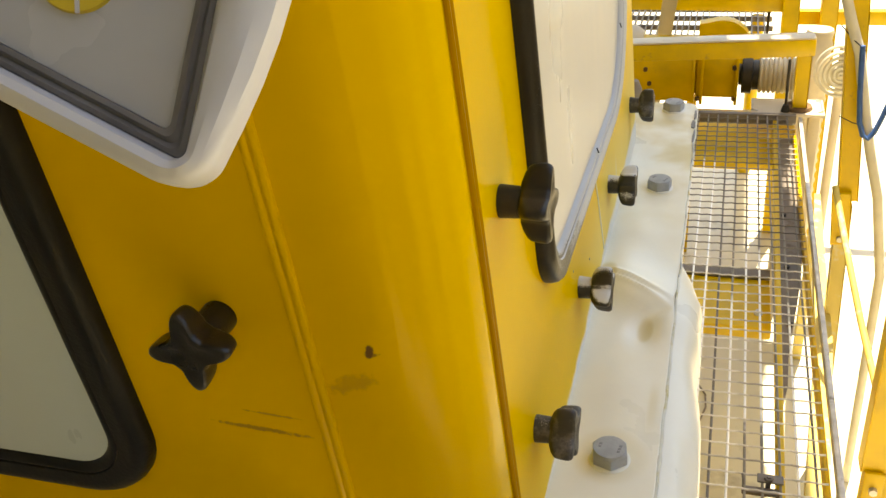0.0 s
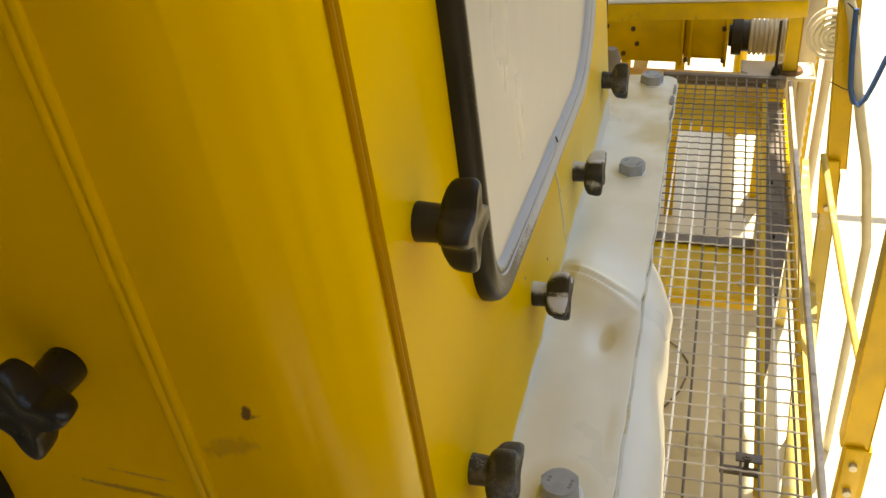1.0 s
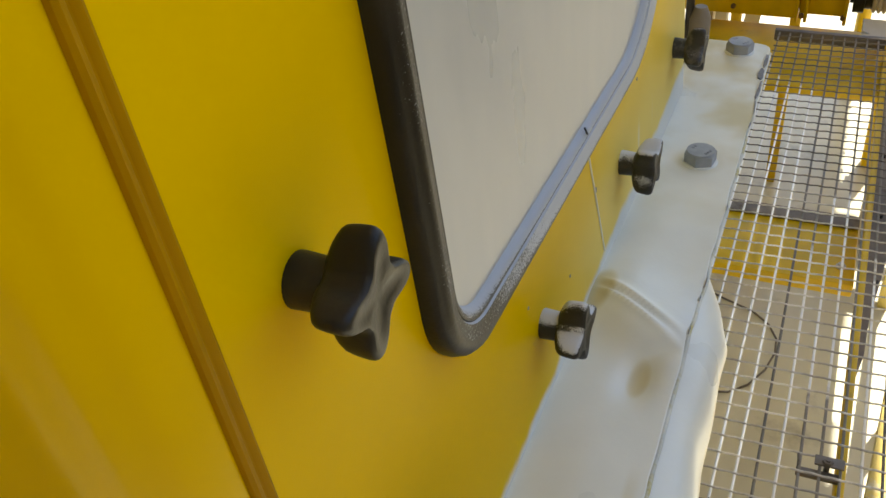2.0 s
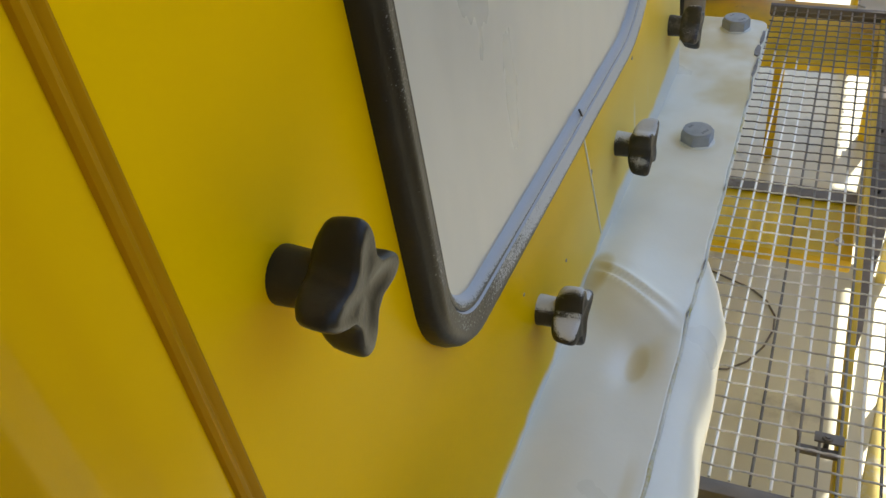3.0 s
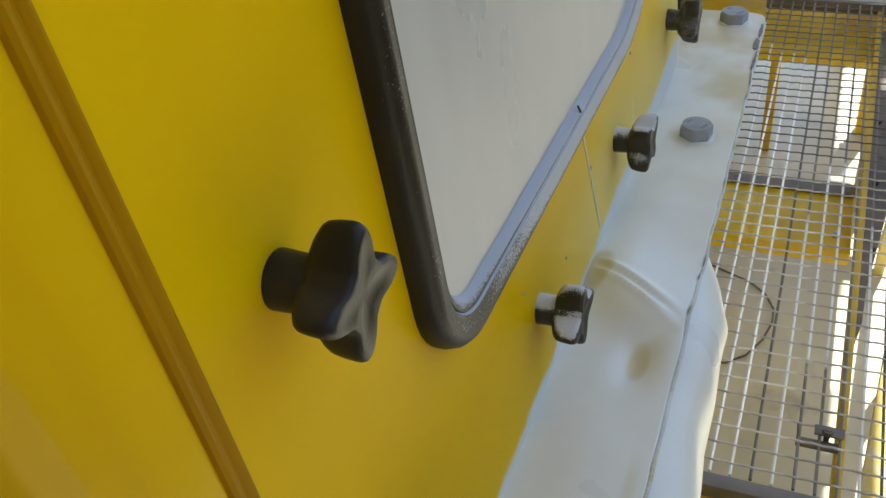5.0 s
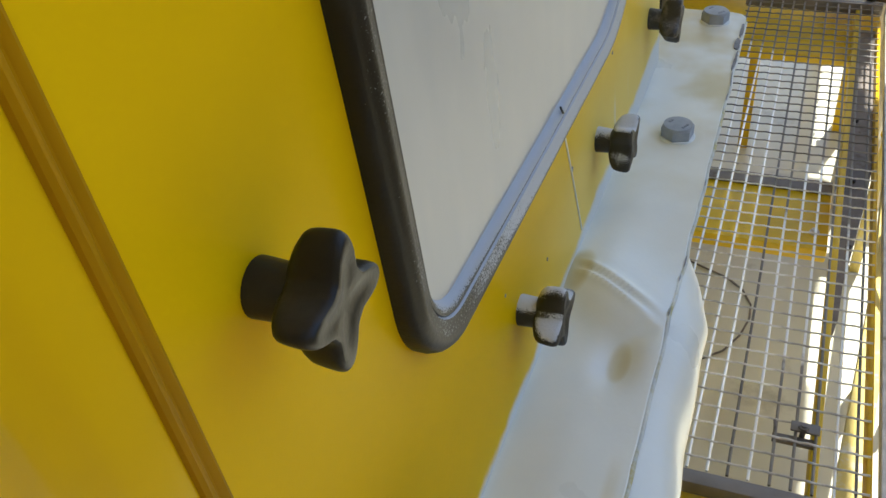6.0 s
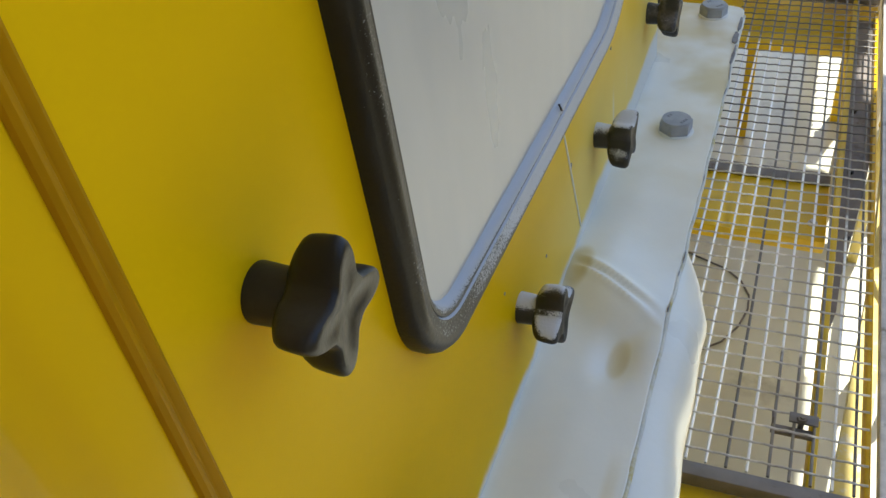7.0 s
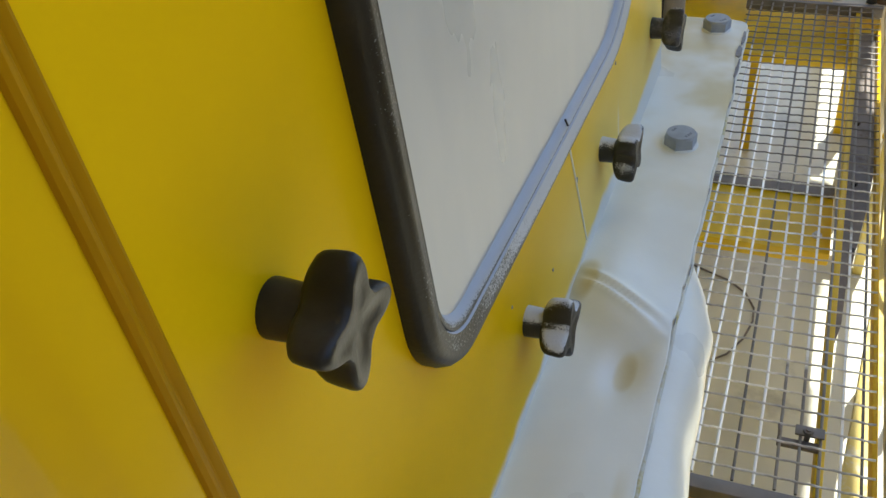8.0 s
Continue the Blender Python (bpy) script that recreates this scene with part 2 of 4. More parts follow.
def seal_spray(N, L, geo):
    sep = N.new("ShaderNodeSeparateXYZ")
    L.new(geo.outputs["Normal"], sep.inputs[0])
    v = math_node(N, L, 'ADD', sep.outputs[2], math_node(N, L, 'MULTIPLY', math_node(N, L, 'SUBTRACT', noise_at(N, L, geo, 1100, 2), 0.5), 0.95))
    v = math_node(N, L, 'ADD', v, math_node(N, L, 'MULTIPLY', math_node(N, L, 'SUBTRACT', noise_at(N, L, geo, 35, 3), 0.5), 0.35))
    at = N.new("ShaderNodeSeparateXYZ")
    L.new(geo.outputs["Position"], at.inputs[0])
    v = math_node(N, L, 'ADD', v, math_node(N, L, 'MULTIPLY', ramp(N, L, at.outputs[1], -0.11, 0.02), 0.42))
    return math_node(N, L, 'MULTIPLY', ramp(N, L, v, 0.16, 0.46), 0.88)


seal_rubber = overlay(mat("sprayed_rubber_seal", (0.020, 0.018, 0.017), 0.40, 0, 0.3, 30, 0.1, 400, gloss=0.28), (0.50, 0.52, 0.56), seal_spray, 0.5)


# milky window pane; streaks of reflection are put into its colour
def pane_mat(name, tone, streak_tone):
    m = mat(name, tone, 0.24, 0, 0.10, 4, 0.0, 60, rvary=0.06, gloss=0.4)
    def reflection_streaks(N, L, geo):
        a = ramp(N, L, noise_at(N, L, geo, 8, 4, (1, 1, 0.45)), 0.28, 0.74)
        fine = ramp(N, L, noise_at(N, L, geo, 30, 4, (1, 1, 0.30)), 0.22, 0.80)
        return math_node(N, L, 'MULTIPLY', math_node(N, L, 'ADD', math_node(N, L, 'MULTIPLY', a, 0.7), math_node(N, L, 'MULTIPLY', fine, 0.3)), 0.75)
    overlay(m, streak_tone, reflection_streaks, 0.45)
    return m


milky_pane = pane_mat("milky_pane", (0.36, 0.37, 0.38), (0.60, 0.57, 0.50))
# front pane: the bluish white of reflected sky, painted as base colour
sky_pane = pane_mat("sky_tinted_pane", (0.56, 0.66, 0.75), (0.58, 0.64, 0.68))


# scratches and a chipped spot on the rounded corner of the cab
def corner_marks(N, L, geo):
    sep = N.new("ShaderNodeSeparateXYZ")
    L.new(geo.outputs["Position"], sep.inputs[0])
    ab = lambda v: math_node(N, L, 'ABSOLUTE', v)
    total = None
    for x, z, rx, rz, tilt, amount in ((-0.118, 0.118, 0.034, 0.0020, -0.05, 0.6), (-0.112, 0.130, 0.020, 0.0010, -0.05, 0.5), (-0.060, 0.160, 0.016, 0.007, 0.35, 0.30), (-0.048, 0.182, 0.0030, 0.0046, 0.6, 1.0), (-0.046, 0.180, 0.0050, 0.0014, 0.2, 0.7)):
        dx = math_node(N, L, 'SUBTRACT', sep.outputs[0], x)
        dz = math_node(N, L, 'SUBTRACT', sep.outputs[2], z)
        dz = math_node(N, L, 'SUBTRACT', dz, math_node(N, L, 'MULTIPLY', dx, tilt))
        dx = math_node(N, L, 'DIVIDE', dx, rx)
        dz = math_node(N, L, 'DIVIDE', dz, rz)
        d = math_node(N, L, 'ADD', math_node(N, L, 'MULTIPLY', dx, dx), math_node(N, L, 'MULTIPLY', dz, dz))
        d = math_node(N, L, 'ADD', d, math_node(N, L, 'MULTIPLY', math_node(N, L, 'SUBTRACT', noise_at(N, L, geo, 260, 4), 0.5), 2.2))
        k = math_node(N, L, 'MULTIPLY', ramp(N, L, d, 1.0, 0.2), amount)
        total = k if total is None else math_node(N, L, 'MAXIMUM', total, k)
    return total


front_paint = overlay(mat("yellow_cab_front_paint", YELLOW, 0.20, 0, 0.10, 5, 0.03, 160, gloss=0.12, rvary=0.08), (0.16, 0.08, 0.02), corner_marks, 0.6)


corner_paint = overlay(mat("yellow_cab_corner_paint", YELLOW, 0.22, 0, 0.10, 5, 0.05, 90, gloss=0.13, rvary=0.08), (0.16, 0.08, 0.02), corner_marks, 0.6)


# ---------------------------------------------------------------- mesh helpers
def thing(name, at, label, category, group="", kind=""):
    ob = new(name)
    ob.location = at
    ob.empty_display_size = 0.05
    return tagged(ob, label, category, group, kind)


def put(name, bm, material, parent=None, label="", smooth=True, out=None):
    """Links a bmesh as one object, under a thing if given; out: the way an open sheet faces."""
    me = bpy.data.meshes.new(name)
    bmesh.ops.recalc_face_normals(bm, faces=bm.faces)
    if out is not None and sum((f.normal.dot(Vector(out)) * f.calc_area() for f in bm.faces), 0.0) < 0:
        bmesh.ops.reverse_faces(bm, faces=bm.faces)
    bm.to_mesh(me)
    bm.free()
    if smooth:
        for p in me.polygons:
            p.use_smooth = True
        me.set_sharp_from_angle(angle=radians(38))
    me.materials.append(material)
    ob = new(name, me)
    if parent is not None:
        bpy.context.view_layer.update()
        ob.parent = parent
        base, up = parent, Vector((0, 0, 0))
        while base is not None:
            up += base.location
            base = base.parent
        ob.location = -up
    return tagged(ob, label)


part = put


def box(bm, lo, hi, bevel=0.0, turn=None):
    r = bmesh.ops.create_cube(bm, size=1)
    c = [(a + b) / 2 for a, b in zip(lo, hi)]
    d = [b - a for a, b in zip(lo, hi)]
    for v in r["verts"]:
        v.co = Vector((c[0] + v.co.x * d[0], c[1] + v.co.y * d[1], c[2] + v.co.z * d[2]))
    if bevel:
        es = list({e for v in r["verts"] for e in v.link_edges})
        bmesh.ops.bevel(bm, geom=es, offset=bevel, segments=2, affect='EDGES', profile=0.5)
    return bm


def tube(bm, pts, radius, sides=10, cap=True):
    """A round bar along points; radius a number or one for each point."""
    pts = [Vector(p) for p in pts]
    rs = radius if isinstance(radius, (list, tuple)) else [radius] * len(pts)
    rings = []
    ref = None
    for i, p in enumerate(pts):
        d = (pts[min(i + 1, len(pts) - 1)] - pts[max(i - 1, 0)]).normalized()
        if ref is None:
            ref = Vector((0, 0, 1)) if abs(d.z) < 0.9 else Vector((1, 0, 0))
        a = (ref - d * ref.dot(d)).normalized()
        ref = a
        b = d.cross(a)
        rings.append([bm.verts.new(p + (a * math.cos(2 * math.pi * k / sides) + b * math.sin(2 * math.pi * k / sides)) * rs[i]) for k in range(sides)])
    for r0, r1 in zip(rings, rings[1:]):
        for k in range(sides):
            bm.faces.new((r0[k], r0[(k + 1) % sides], r1[(k + 1) % sides], r1[k]))
    if cap:
        bm.faces.new(rings[0][::-1])
        bm.faces.new(rings[-1])
    return bm


def bar(bm, a, b, w, h, up=(0, 0, 1), bevel=0.0):
    """A rectangular bar from a to b, w wide and h high."""
    a, b, up = Vector(a), Vector(b), Vector(up)
    d = (b - a).normalized()
    side = d.cross(up).normalized()
    top = side.cross(d)
    before = set(bm.verts)
    box(bm, (-0.5, -0.5, -0.5), (0.5, 0.5, 0.5))
    vs = [v for v in bm.verts if v not in before]
    L = (b - a).length
    for v in vs:
        v.co = (a + b) / 2 + d * (v.co.y * L) + side * (v.co.x * w) + top * (v.co.z * h)
    if bevel:
        bmesh.ops.bevel(bm, geom=list({e for v in vs for e in v.link_edges}), offset=bevel, segments=2, affect='EDGES', profile=0.5)
    return bm


def grid_mesh(bm, nu, nv, f):
    vs = [[bm.verts.new(f(i / nu, j / nv)) for j in range(nv + 1)] for i in range(nu + 1)]
    for i in range(nu):
        for j in range(nv):
            bm.faces.new((vs[i][j], vs[i + 1][j], vs[i + 1][j + 1], vs[i][j + 1]))
    return vs


def loft(bm, loops, closed=True):
    rows = [[bm.verts.new(p) for p in lp] for lp in loops]
    n = len(rows[0])
    for r0, r1 in zip(rows, rows[1:]):
        for k in range(n if closed else n - 1):
            bm.faces.new((r0[k], r0[(k + 1) % n], r1[(k + 1) % n], r1[k]))
    return rows


def rounded(lo, hi, radii, seg=10):
    """Points round a rectangle; radii at (lo,lo), (hi,lo), (hi,hi), (lo,hi)."""
    (a0, b0), (a1, b1) = lo, hi
    out = []
    for (cx, cy, start), r in zip(((a0, b0, 180), (a1, b0, 270), (a1, b1, 0), (a0, b1, 90)), radii):
        px = cx + (r if cx == a0 else -r)
        py = cy + (r if cy == b0 else -r)
        for k in range(seg + 1):
            t = radians(start + 90 * k / seg)
            out.append((px + r * math.cos(t), py + r * math.sin(t)))
    return out


def solid(ob, thickness, offset=-1):
    md = ob.modifiers.new("thickness", 'SOLIDIFY')
    md.thickness, md.offset = thickness, offset
    return ob


# ---------------------------------------------------------------- ground, added overhead slab and walls
GRATE_Z, DECK_Z = -1.20, -2.40
bm = bmesh.new()
box(bm, (-150, -150, DECK_Z - 0.3), (150, 150, DECK_Z))
ground = tagged(put("ground", bm, deck_paint, smooth=False), "cream painted deck with sunlit patches far below the walkway", "ground", kind="structure")

def slab(inside, xs, ys, z0, z1):
    """A flat slab over the cells of a grid for which inside(x, y) holds, with real edges round its openings."""
    bm = bmesh.new()
    full = {(i, j) for i in range(len(xs) - 1) for j in range(len(ys) - 1) if inside((xs[i] + xs[i + 1]) / 2, (ys[j] + ys[j + 1]) / 2)}
    made = {}

    def v(i, j, z):
        if (i, j, z) not in made:
            made[i, j, z] = bm.verts.new((xs[i], ys[j], z))
        return made[i, j, z]

    for i, j in sorted(full):
        for z in (z0, z1):
            bm.faces.new((v(i, j, z), v(i + 1, j, z), v(i + 1, j + 1, z), v(i, j + 1, z)))
        for di, dj, p, q in ((-1, 0, (i, j), (i, j + 1)), (1, 0, (i + 1, j), (i + 1, j + 1)), (0, -1, (i, j), (i + 1, j)), (0, 1, (i, j + 1), (i + 1, j + 1))):
            if (i + di, j + dj) not in full:
                bm.faces.new((v(*p, z0), v(*q, z0), v(*q, z1), v(*p, z1)))
    return bm


# openings made in the added slab to place sun patches: x0, x1, y0, y1
SUN_GAPS = [(0.542, 0.640, 5.02, 6.40), (0.575, 0.640, 3.50, 3.64), (0.548, 0.640, 3.64, 3.76), (0.562, 0.640, 3.76, 3.86), (0.59, 0.640, 3.86, 4.10), (0.28, 0.40, 4.16, 4.23), (0.46, 0.53, 4.16, 4.23), (0.189, 0.196, 1.70, 3.62), (0.230, 0.237, 1.70, 3.62), (0.271, 0.278, 1.70, 3.55)]


def overhead(x, y):
    if any(x0 < x < x1 and y0 < y < y1 for x0, x1, y0, y1 in SUN_GAPS):
        return False
    return x < 0.640 or (x < 1.2 and y < -0.9)


# unseen slab added to keep the sun off the cab and walkway
bm = slab(overhead, sorted({-3.1, 0.640, 1.2, *(g[0] for g in SUN_GAPS), *(g[1] for g in SUN_GAPS)}), sorted({-3.0, -0.9, 6.4, *(g[2] for g in SUN_GAPS), *(g[3] for g in SUN_GAPS)}), 2.30, 2.42)
ceiling = tagged(put("ceiling", bm, unseen_paint, smooth=False), "unseen slab added overhead to shade the cab, with gaps for sun patches", "ceiling", kind="structure")

# unseen wall added at the back; its tone tunes light on the cab front
bm = bmesh.new()
box(bm, (-3.1, -3.1, DECK_Z), (4.0, -3.0, 2.42))
tagged(put("wall_south", bm, south_paint, smooth=False), "plain unseen wall added behind, its tone set to bounce light", "wall", kind="structure")

bm = bmesh.new()
box(bm, (2.4, -0.9, DECK_Z), (2.5, 9.0, 0.55))
# taller south part added to block light from the south-east
box(bm, (2.4, -3.0, DECK_Z), (2.5, -0.904, 2.42))
tagged(put("wall_east", bm, east_paint, smooth=False), "plain dull yellow unseen wall added to limit light from the right", "wall", kind="structure")
# unseen wall added to close off the side behind the cab
bm = bmesh.new()
box(bm, (-3.1, -3.0, DECK_Z), (-3.0, 9.0, 2.30))
tagged(put("wall_west", bm, unseen_paint, smooth=False), "plain painted unseen wall added behind the cab", "wall", kind="structure")

# ---------------------------------------------------------------- the cab
LEAN_X, LEAN_Y, WALL_X = 0.05, 0.07, 0.0085


def C(u, s, z):
    """A place on the cab: u out of the side wall, s along it, z up; the walls lean a little."""
    return Vector((WALL_X + u - LEAN_X * z, s - LEAN_Y * z, z))


SEAM, FRONT, REAR, TOP, BOTTOM, FAR = -0.249, -0.303, 0.455, 1.25, -0.036, -1.25
RAD = SEAM - FRONT
cab = thing("crane_cab", (WALL_X, 0.1, BOTTOM), "yellow painted steel cab with rounded corner and rubber-sealed windows", "cab")


def holed_panel(border, hole, f):
    """A flat panel with an opening, from two loops in the panel's plane."""
    bm = bmesh.new()
    edges = []
    for lp in (border, hole):
        vs = [bm.verts.new((p[0], p[1], 0)) for p in lp]
        edges += [bm.edges.new((vs[i], vs[(i + 1) % len(vs)])) for i in range(len(vs))]
    bmesh.ops.triangle_fill(bm, use_beauty=True, edges=edges)
    for v in bm.verts:
        v.co = f(v.co.x, v.co.y)
    return bm


side_out = rounded((-0.134, 0.095), (0.325, 0.62), (0.042, 0.125, 0.09, 0.05))
side_in = rounded((-0.117, 0.120), (0.282, 0.585), (0.026, 0.105, 0.07, 0.03))
front_out = rounded((-0.90, 0.052), (-0.196, 0.62), (0.05, 0.052, 0.05, 0.05))
front_in = rounded((-0.875, 0.076), (-0.224, 0.59), (0.03, 0.030, 0.03, 0.03))


def lift_corner(lp, by):
    """The seal's lower front corner sits a little higher than its lower run."""
    return [(s, z + by * min(1.0, max(0.0, (0.03 - s) / 0.12)) * min(1.0, max(0.0, (0.34 - z) / 0.2))) for s, z in lp]


side_out = lift_corner(side_out, 0.0058)
side_in = lift_corner(side_in, 0.0078)


def shrink(lp, k):
    cx = sum(p[0] for p in lp) / len(lp)
    cy = sum(p[1] for p in lp) / len(lp)
    return [(cx + (p[0] - cx) * k, cy + (p[1] - cy) * k) for p in lp]


def between(a, b, k):
    return [(p[0] + (q[0] - p[0]) * k, p[1] + (q[1] - p[1]) * k) for p, q in zip(a, b)]


bm = holed_panel([(SEAM, BOTTOM), (REAR, BOTTOM), (REAR, TOP), (SEAM, TOP)], between(side_out, side_in, 0.5), lambda s, z: C(0, s, z))
solid(part("side_panel", bm, cab_side_paint, cab, "yellow side wall with white overspray along its foot", smooth=False, out=(1, 0, 0)), 0.004)
bm = holed_panel([(FAR, BOTTOM), (-0.081, BOTTOM), (-0.081, TOP), (FAR, TOP)], between(front_out, front_in, 0.5), lambda u, z: C(u, FRONT, z))
solid(part("front_panel", bm, front_paint, cab, "yellow front wall with dark scratches", smooth=False, out=(0, -1, 0)), 0.004)
bm = bmesh.new()


def corner_point(i, j):
    """From the front seam round the corner to the side seam, slightly wavy like pressed sheet."""
    z = BOTTOM + (TOP - BOTTOM) * j
    k = 0.28
    if i < k:
        return C(-0.081 + (0.081 - RAD) * i / k, FRONT, z)
    a = (i - k) / (1 - k) * math.pi / 2
    r = RAD + math.sin(2 * a) * (0.0009 * noise.noise(Vector((a * 6, z * 3.5, 3))) + 0.00035 * noise.noise(Vector((a * 19, z * 4, 9))))
    return C(-RAD + r * math.sin(a), SEAM - r * math.cos(a), z)


grid_mesh(bm, 60, 110, corner_point)
solid(part("corner_panel", bm, corner_paint, cab, "rounded yellow corner panel with a chipped spot", out=(1, -1, 0)), 0.004)
bm = bmesh.new()
loft(bm, [[C(0, REAR, BOTTOM), C(0, REAR, TOP)], [C(-0.01, REAR + 0.008, BOTTOM), C(-0.01, REAR + 0.008, TOP)], [C(FAR, REAR + 0.008, BOTTOM), C(FAR, REAR + 0.008, TOP)]], closed=False)
part("rear_panel", bm, yellow_paint, cab, smooth=False)
bm = bmesh.new()
loft(bm, [[C(FAR, FRONT, BOTTOM), C(FAR, FRONT, TOP)], [C(FAR, REAR, BOTTOM), C(FAR, REAR, TOP)]], closed=False)
part("far_panel", bm, yellow_paint, cab, smooth=False)
bm = bmesh.new()
box(bm, (FAR - 0.05, FRONT - 0.12, TOP), (0.0, REAR - 0.06, TOP + 0.05), 0.012)
part("roof", bm, yellow_paint, cab)
bm = bmesh.new()
box(bm, (FAR, FRONT + 0.02, BOTTOM + 0.001), (-0.03, REAR - 0.02, BOTTOM + 0.02))
part("cab_floor", bm, dark_metal, cab, smooth=False)


def seam_strip(bm, at, out, along, wide=1.0):
    """A raised double bead up the cab; at(z): its middle, out and along: directions of its height and width."""
    prof = [(a * wide + 0.0052 * (1 - wide), b) for a, b in ((-0.0052, 0.0), (-0.0046, 0.0016), (-0.0030, 0.0024), (-0.0012, 0.0021), (-0.0004, 0.0014), (0.0004, 0.0014), (0.0012, 0.0021), (0.0030, 0.0024), (0.0046, 0.0016), (0.0052, 0.0))]
    loops = []
    for k in range(25):
        z = BOTTOM + 0.002 + (TOP - BOTTOM - 0.004) * k / 24
        p = at(z)
        loops.append([p + Vector(along) * a + Vector(out) * b for a, b in prof])
    loft(bm, loops, closed=False)
    return bm


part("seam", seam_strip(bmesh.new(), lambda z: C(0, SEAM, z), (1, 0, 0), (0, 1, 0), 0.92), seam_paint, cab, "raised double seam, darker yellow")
part("seam", seam_strip(bmesh.new(), lambda z: C(-0.081, FRONT, z), (0, -1, 0), (1, 0, 0)), yellow_paint, cab, "raised double seam, yellow")


def window(name, outer, inner, place, seal_material, label, glass):
    """A pane in a rubber section; place(a, b, h): h out of the wall."""
    pane_bm = bmesh.new()
    mid = between(outer, inner, 0.9)
    vs = [pane_bm.verts.new(place(a, b, 0.0015)) for a, b in mid]
    pane_bm.faces.new(vs)
    w = part(name, pane_bm, glass, cab, label, smooth=False)
    solid(w, 0.005, 1)
    s_bm = bmesh.new()
    steps = ((0.0, -0.001), (0.0, 0.004), (0.06, 0.0085), (0.16, 0.0112), (0.30, 0.0122), (0.40, 0.0119), (0.50, 0.0115), (0.60, 0.0112), (0.66, 0.0110), (0.69, 0.0098), (0.72, 0.0104), (0.80, 0.0104), (0.90, 0.0088), (0.97, 0.0062), (1.0, 0.003), (1.0, 0.0005))
    loft(s_bm, [[place(a, b, h) for a, b in between(outer, inner, k)] for k, h in steps])
    seal = part("window_seal", s_bm, seal_material, w, "black rubber window seal dusted with white paint")
    return w, seal


side_window, side_seal = window("side_window", side_out, side_in, lambda a, b, h: C(h, a, b), seal_rubber, "milky pane with reflection streaks put into its colour", milky_pane)
front_window, front_seal = window("front_window", front_out, front_in, lambda a, b, h: C(a, FRONT - h, b), rubber, "pale pane with reflected sky put into its colour", sky_pane)

# the two butt joints of the side seal's lower run
for s, z in ((0.077, 0.116), (0.262, 0.168)):
    bm = bmesh.new()
    bar(bm, C(0.0098, s + 0.001, z + 0.0075), C(0.0108, s + 0.0025, z + 0.0025), 0.0008, 0.0010, (1, 0, 0))
    part("seal_joint", bm, dark_metal, side_window)

# ---------------------------------------------------------------- knobs
def star_knob(material, at, turn, out, label, lift=0.0):
    """Four-lobed clamping knob: hub on the wall and head on it. turn: degrees about its axis; out: 'x' or '-y'."""
    k = thing("star_knob", at, label, "knob", "star knobs on the cab")
    m = pose(0, 0, 0, 0, 90, 0) if out == 'x' else pose(0, 0, 0, 90, 0, 0)
    m = m.to_3x3() @ pose(0, 0, 0, 0, 0, turn).to_3x3()
    bm = bmesh.new()
    prof = ((0.0, -0.001), (0.0092, -0.001), (0.0094, 0.0008), (0.0090, 0.008 + lift), (0.0084, 0.0155 + lift))
    n = 28
    loft(bm, [[m @ Vector((r * math.cos(2 * math.pi * i / n), r * math.sin(2 * math.pi * i / n), h)) for i in range(n)] for r, h in prof[1:]])
    hub = part("hub", bm, material, None)
    bm = bmesh.new()
    n = 96

    def star(t, r):
        lobe = (0.5 + 0.5 * math.cos(4 * t)) ** 1.9
        return r * (0.0116 + 0.0111 * lobe) / 0.0197
    # radius, height and how far the underside rises towards the tips of the lobes
    prof = ((0.0070, 0.0104, 0.0), (0.0110, 0.0105, 0.2), (0.0150, 0.0109, 0.28), (0.0176, 0.0120, 0.28), (0.0187, 0.0136, 0.25), (0.0191, 0.0158, 0.2), (0.0194, 0.0190, 0.1), (0.0196, 0.0236, 0.0), (0.0194, 0.0252, 0.0), (0.0188, 0.0265, 0.0), (0.0177, 0.0273, 0.0), (0.0158, 0.0275, 0.0), (0.0110, 0.0267, 0.0), (0.0060, 0.0262, 0.0), (0.0020, 0.0261, 0.0))
    loops = []
    for r, h, rise in prof:
        ring = []
        for i in range(n):
            t = 2 * math.pi * i / n
            d = star(t, r)
            ring.append(m @ Vector((d * math.cos(t), d * math.sin(t), lift + h + rise * max(0.0, d - 0.0110))))
        loops.append(ring)
    rows = loft(bm, loops)
    bm.faces.new(rows[-1])
    bm.faces.new(rows[0][::-1])
    head = part("head", bm, material, None)
    for o in (hub, head):
        o.parent = k
    return k


def wall_at(y, z):
    return (WALL_X - LEAN_X * z, y, z)


star_knob(black_plastic, wall_at(-0.218, 0.219), -11, 'x', "worn black plastic four-lobed knob beside the side window", 0.0015)
star_knob(dusty_plastic, wall_at(-0.186, 0.033), 10, 'x', "grey-dusted black plastic four-lobed knob low on the cab wall")
star_knob(sprayed_plastic, wall_at(0.003, 0.026), 4, 'x', "black plastic four-lobed knob sprayed with white paint")
star_knob(sprayed_plastic, wall_at(0.199, 0.026), 38, 'x', "black plastic four-lobed knob with white-sprayed top")
star_knob(dusty_plastic, wall_at(0.402, 0.031), 12, 'x', "dusty black plastic four-lobed knob near the cab's rear edge")
star_knob(jet_plastic, (-0.126, FRONT - LEAN_Y * 0.196, 0.196), 6, '-y', "glossy black plastic four-lobed knob on the cab front", 0.007)

# ---------------------------------------------------------------- the ledge below the wall
LEDGE_Z = -0.036


def edge_x(y):
    return 0.0835 - 0.006 * y


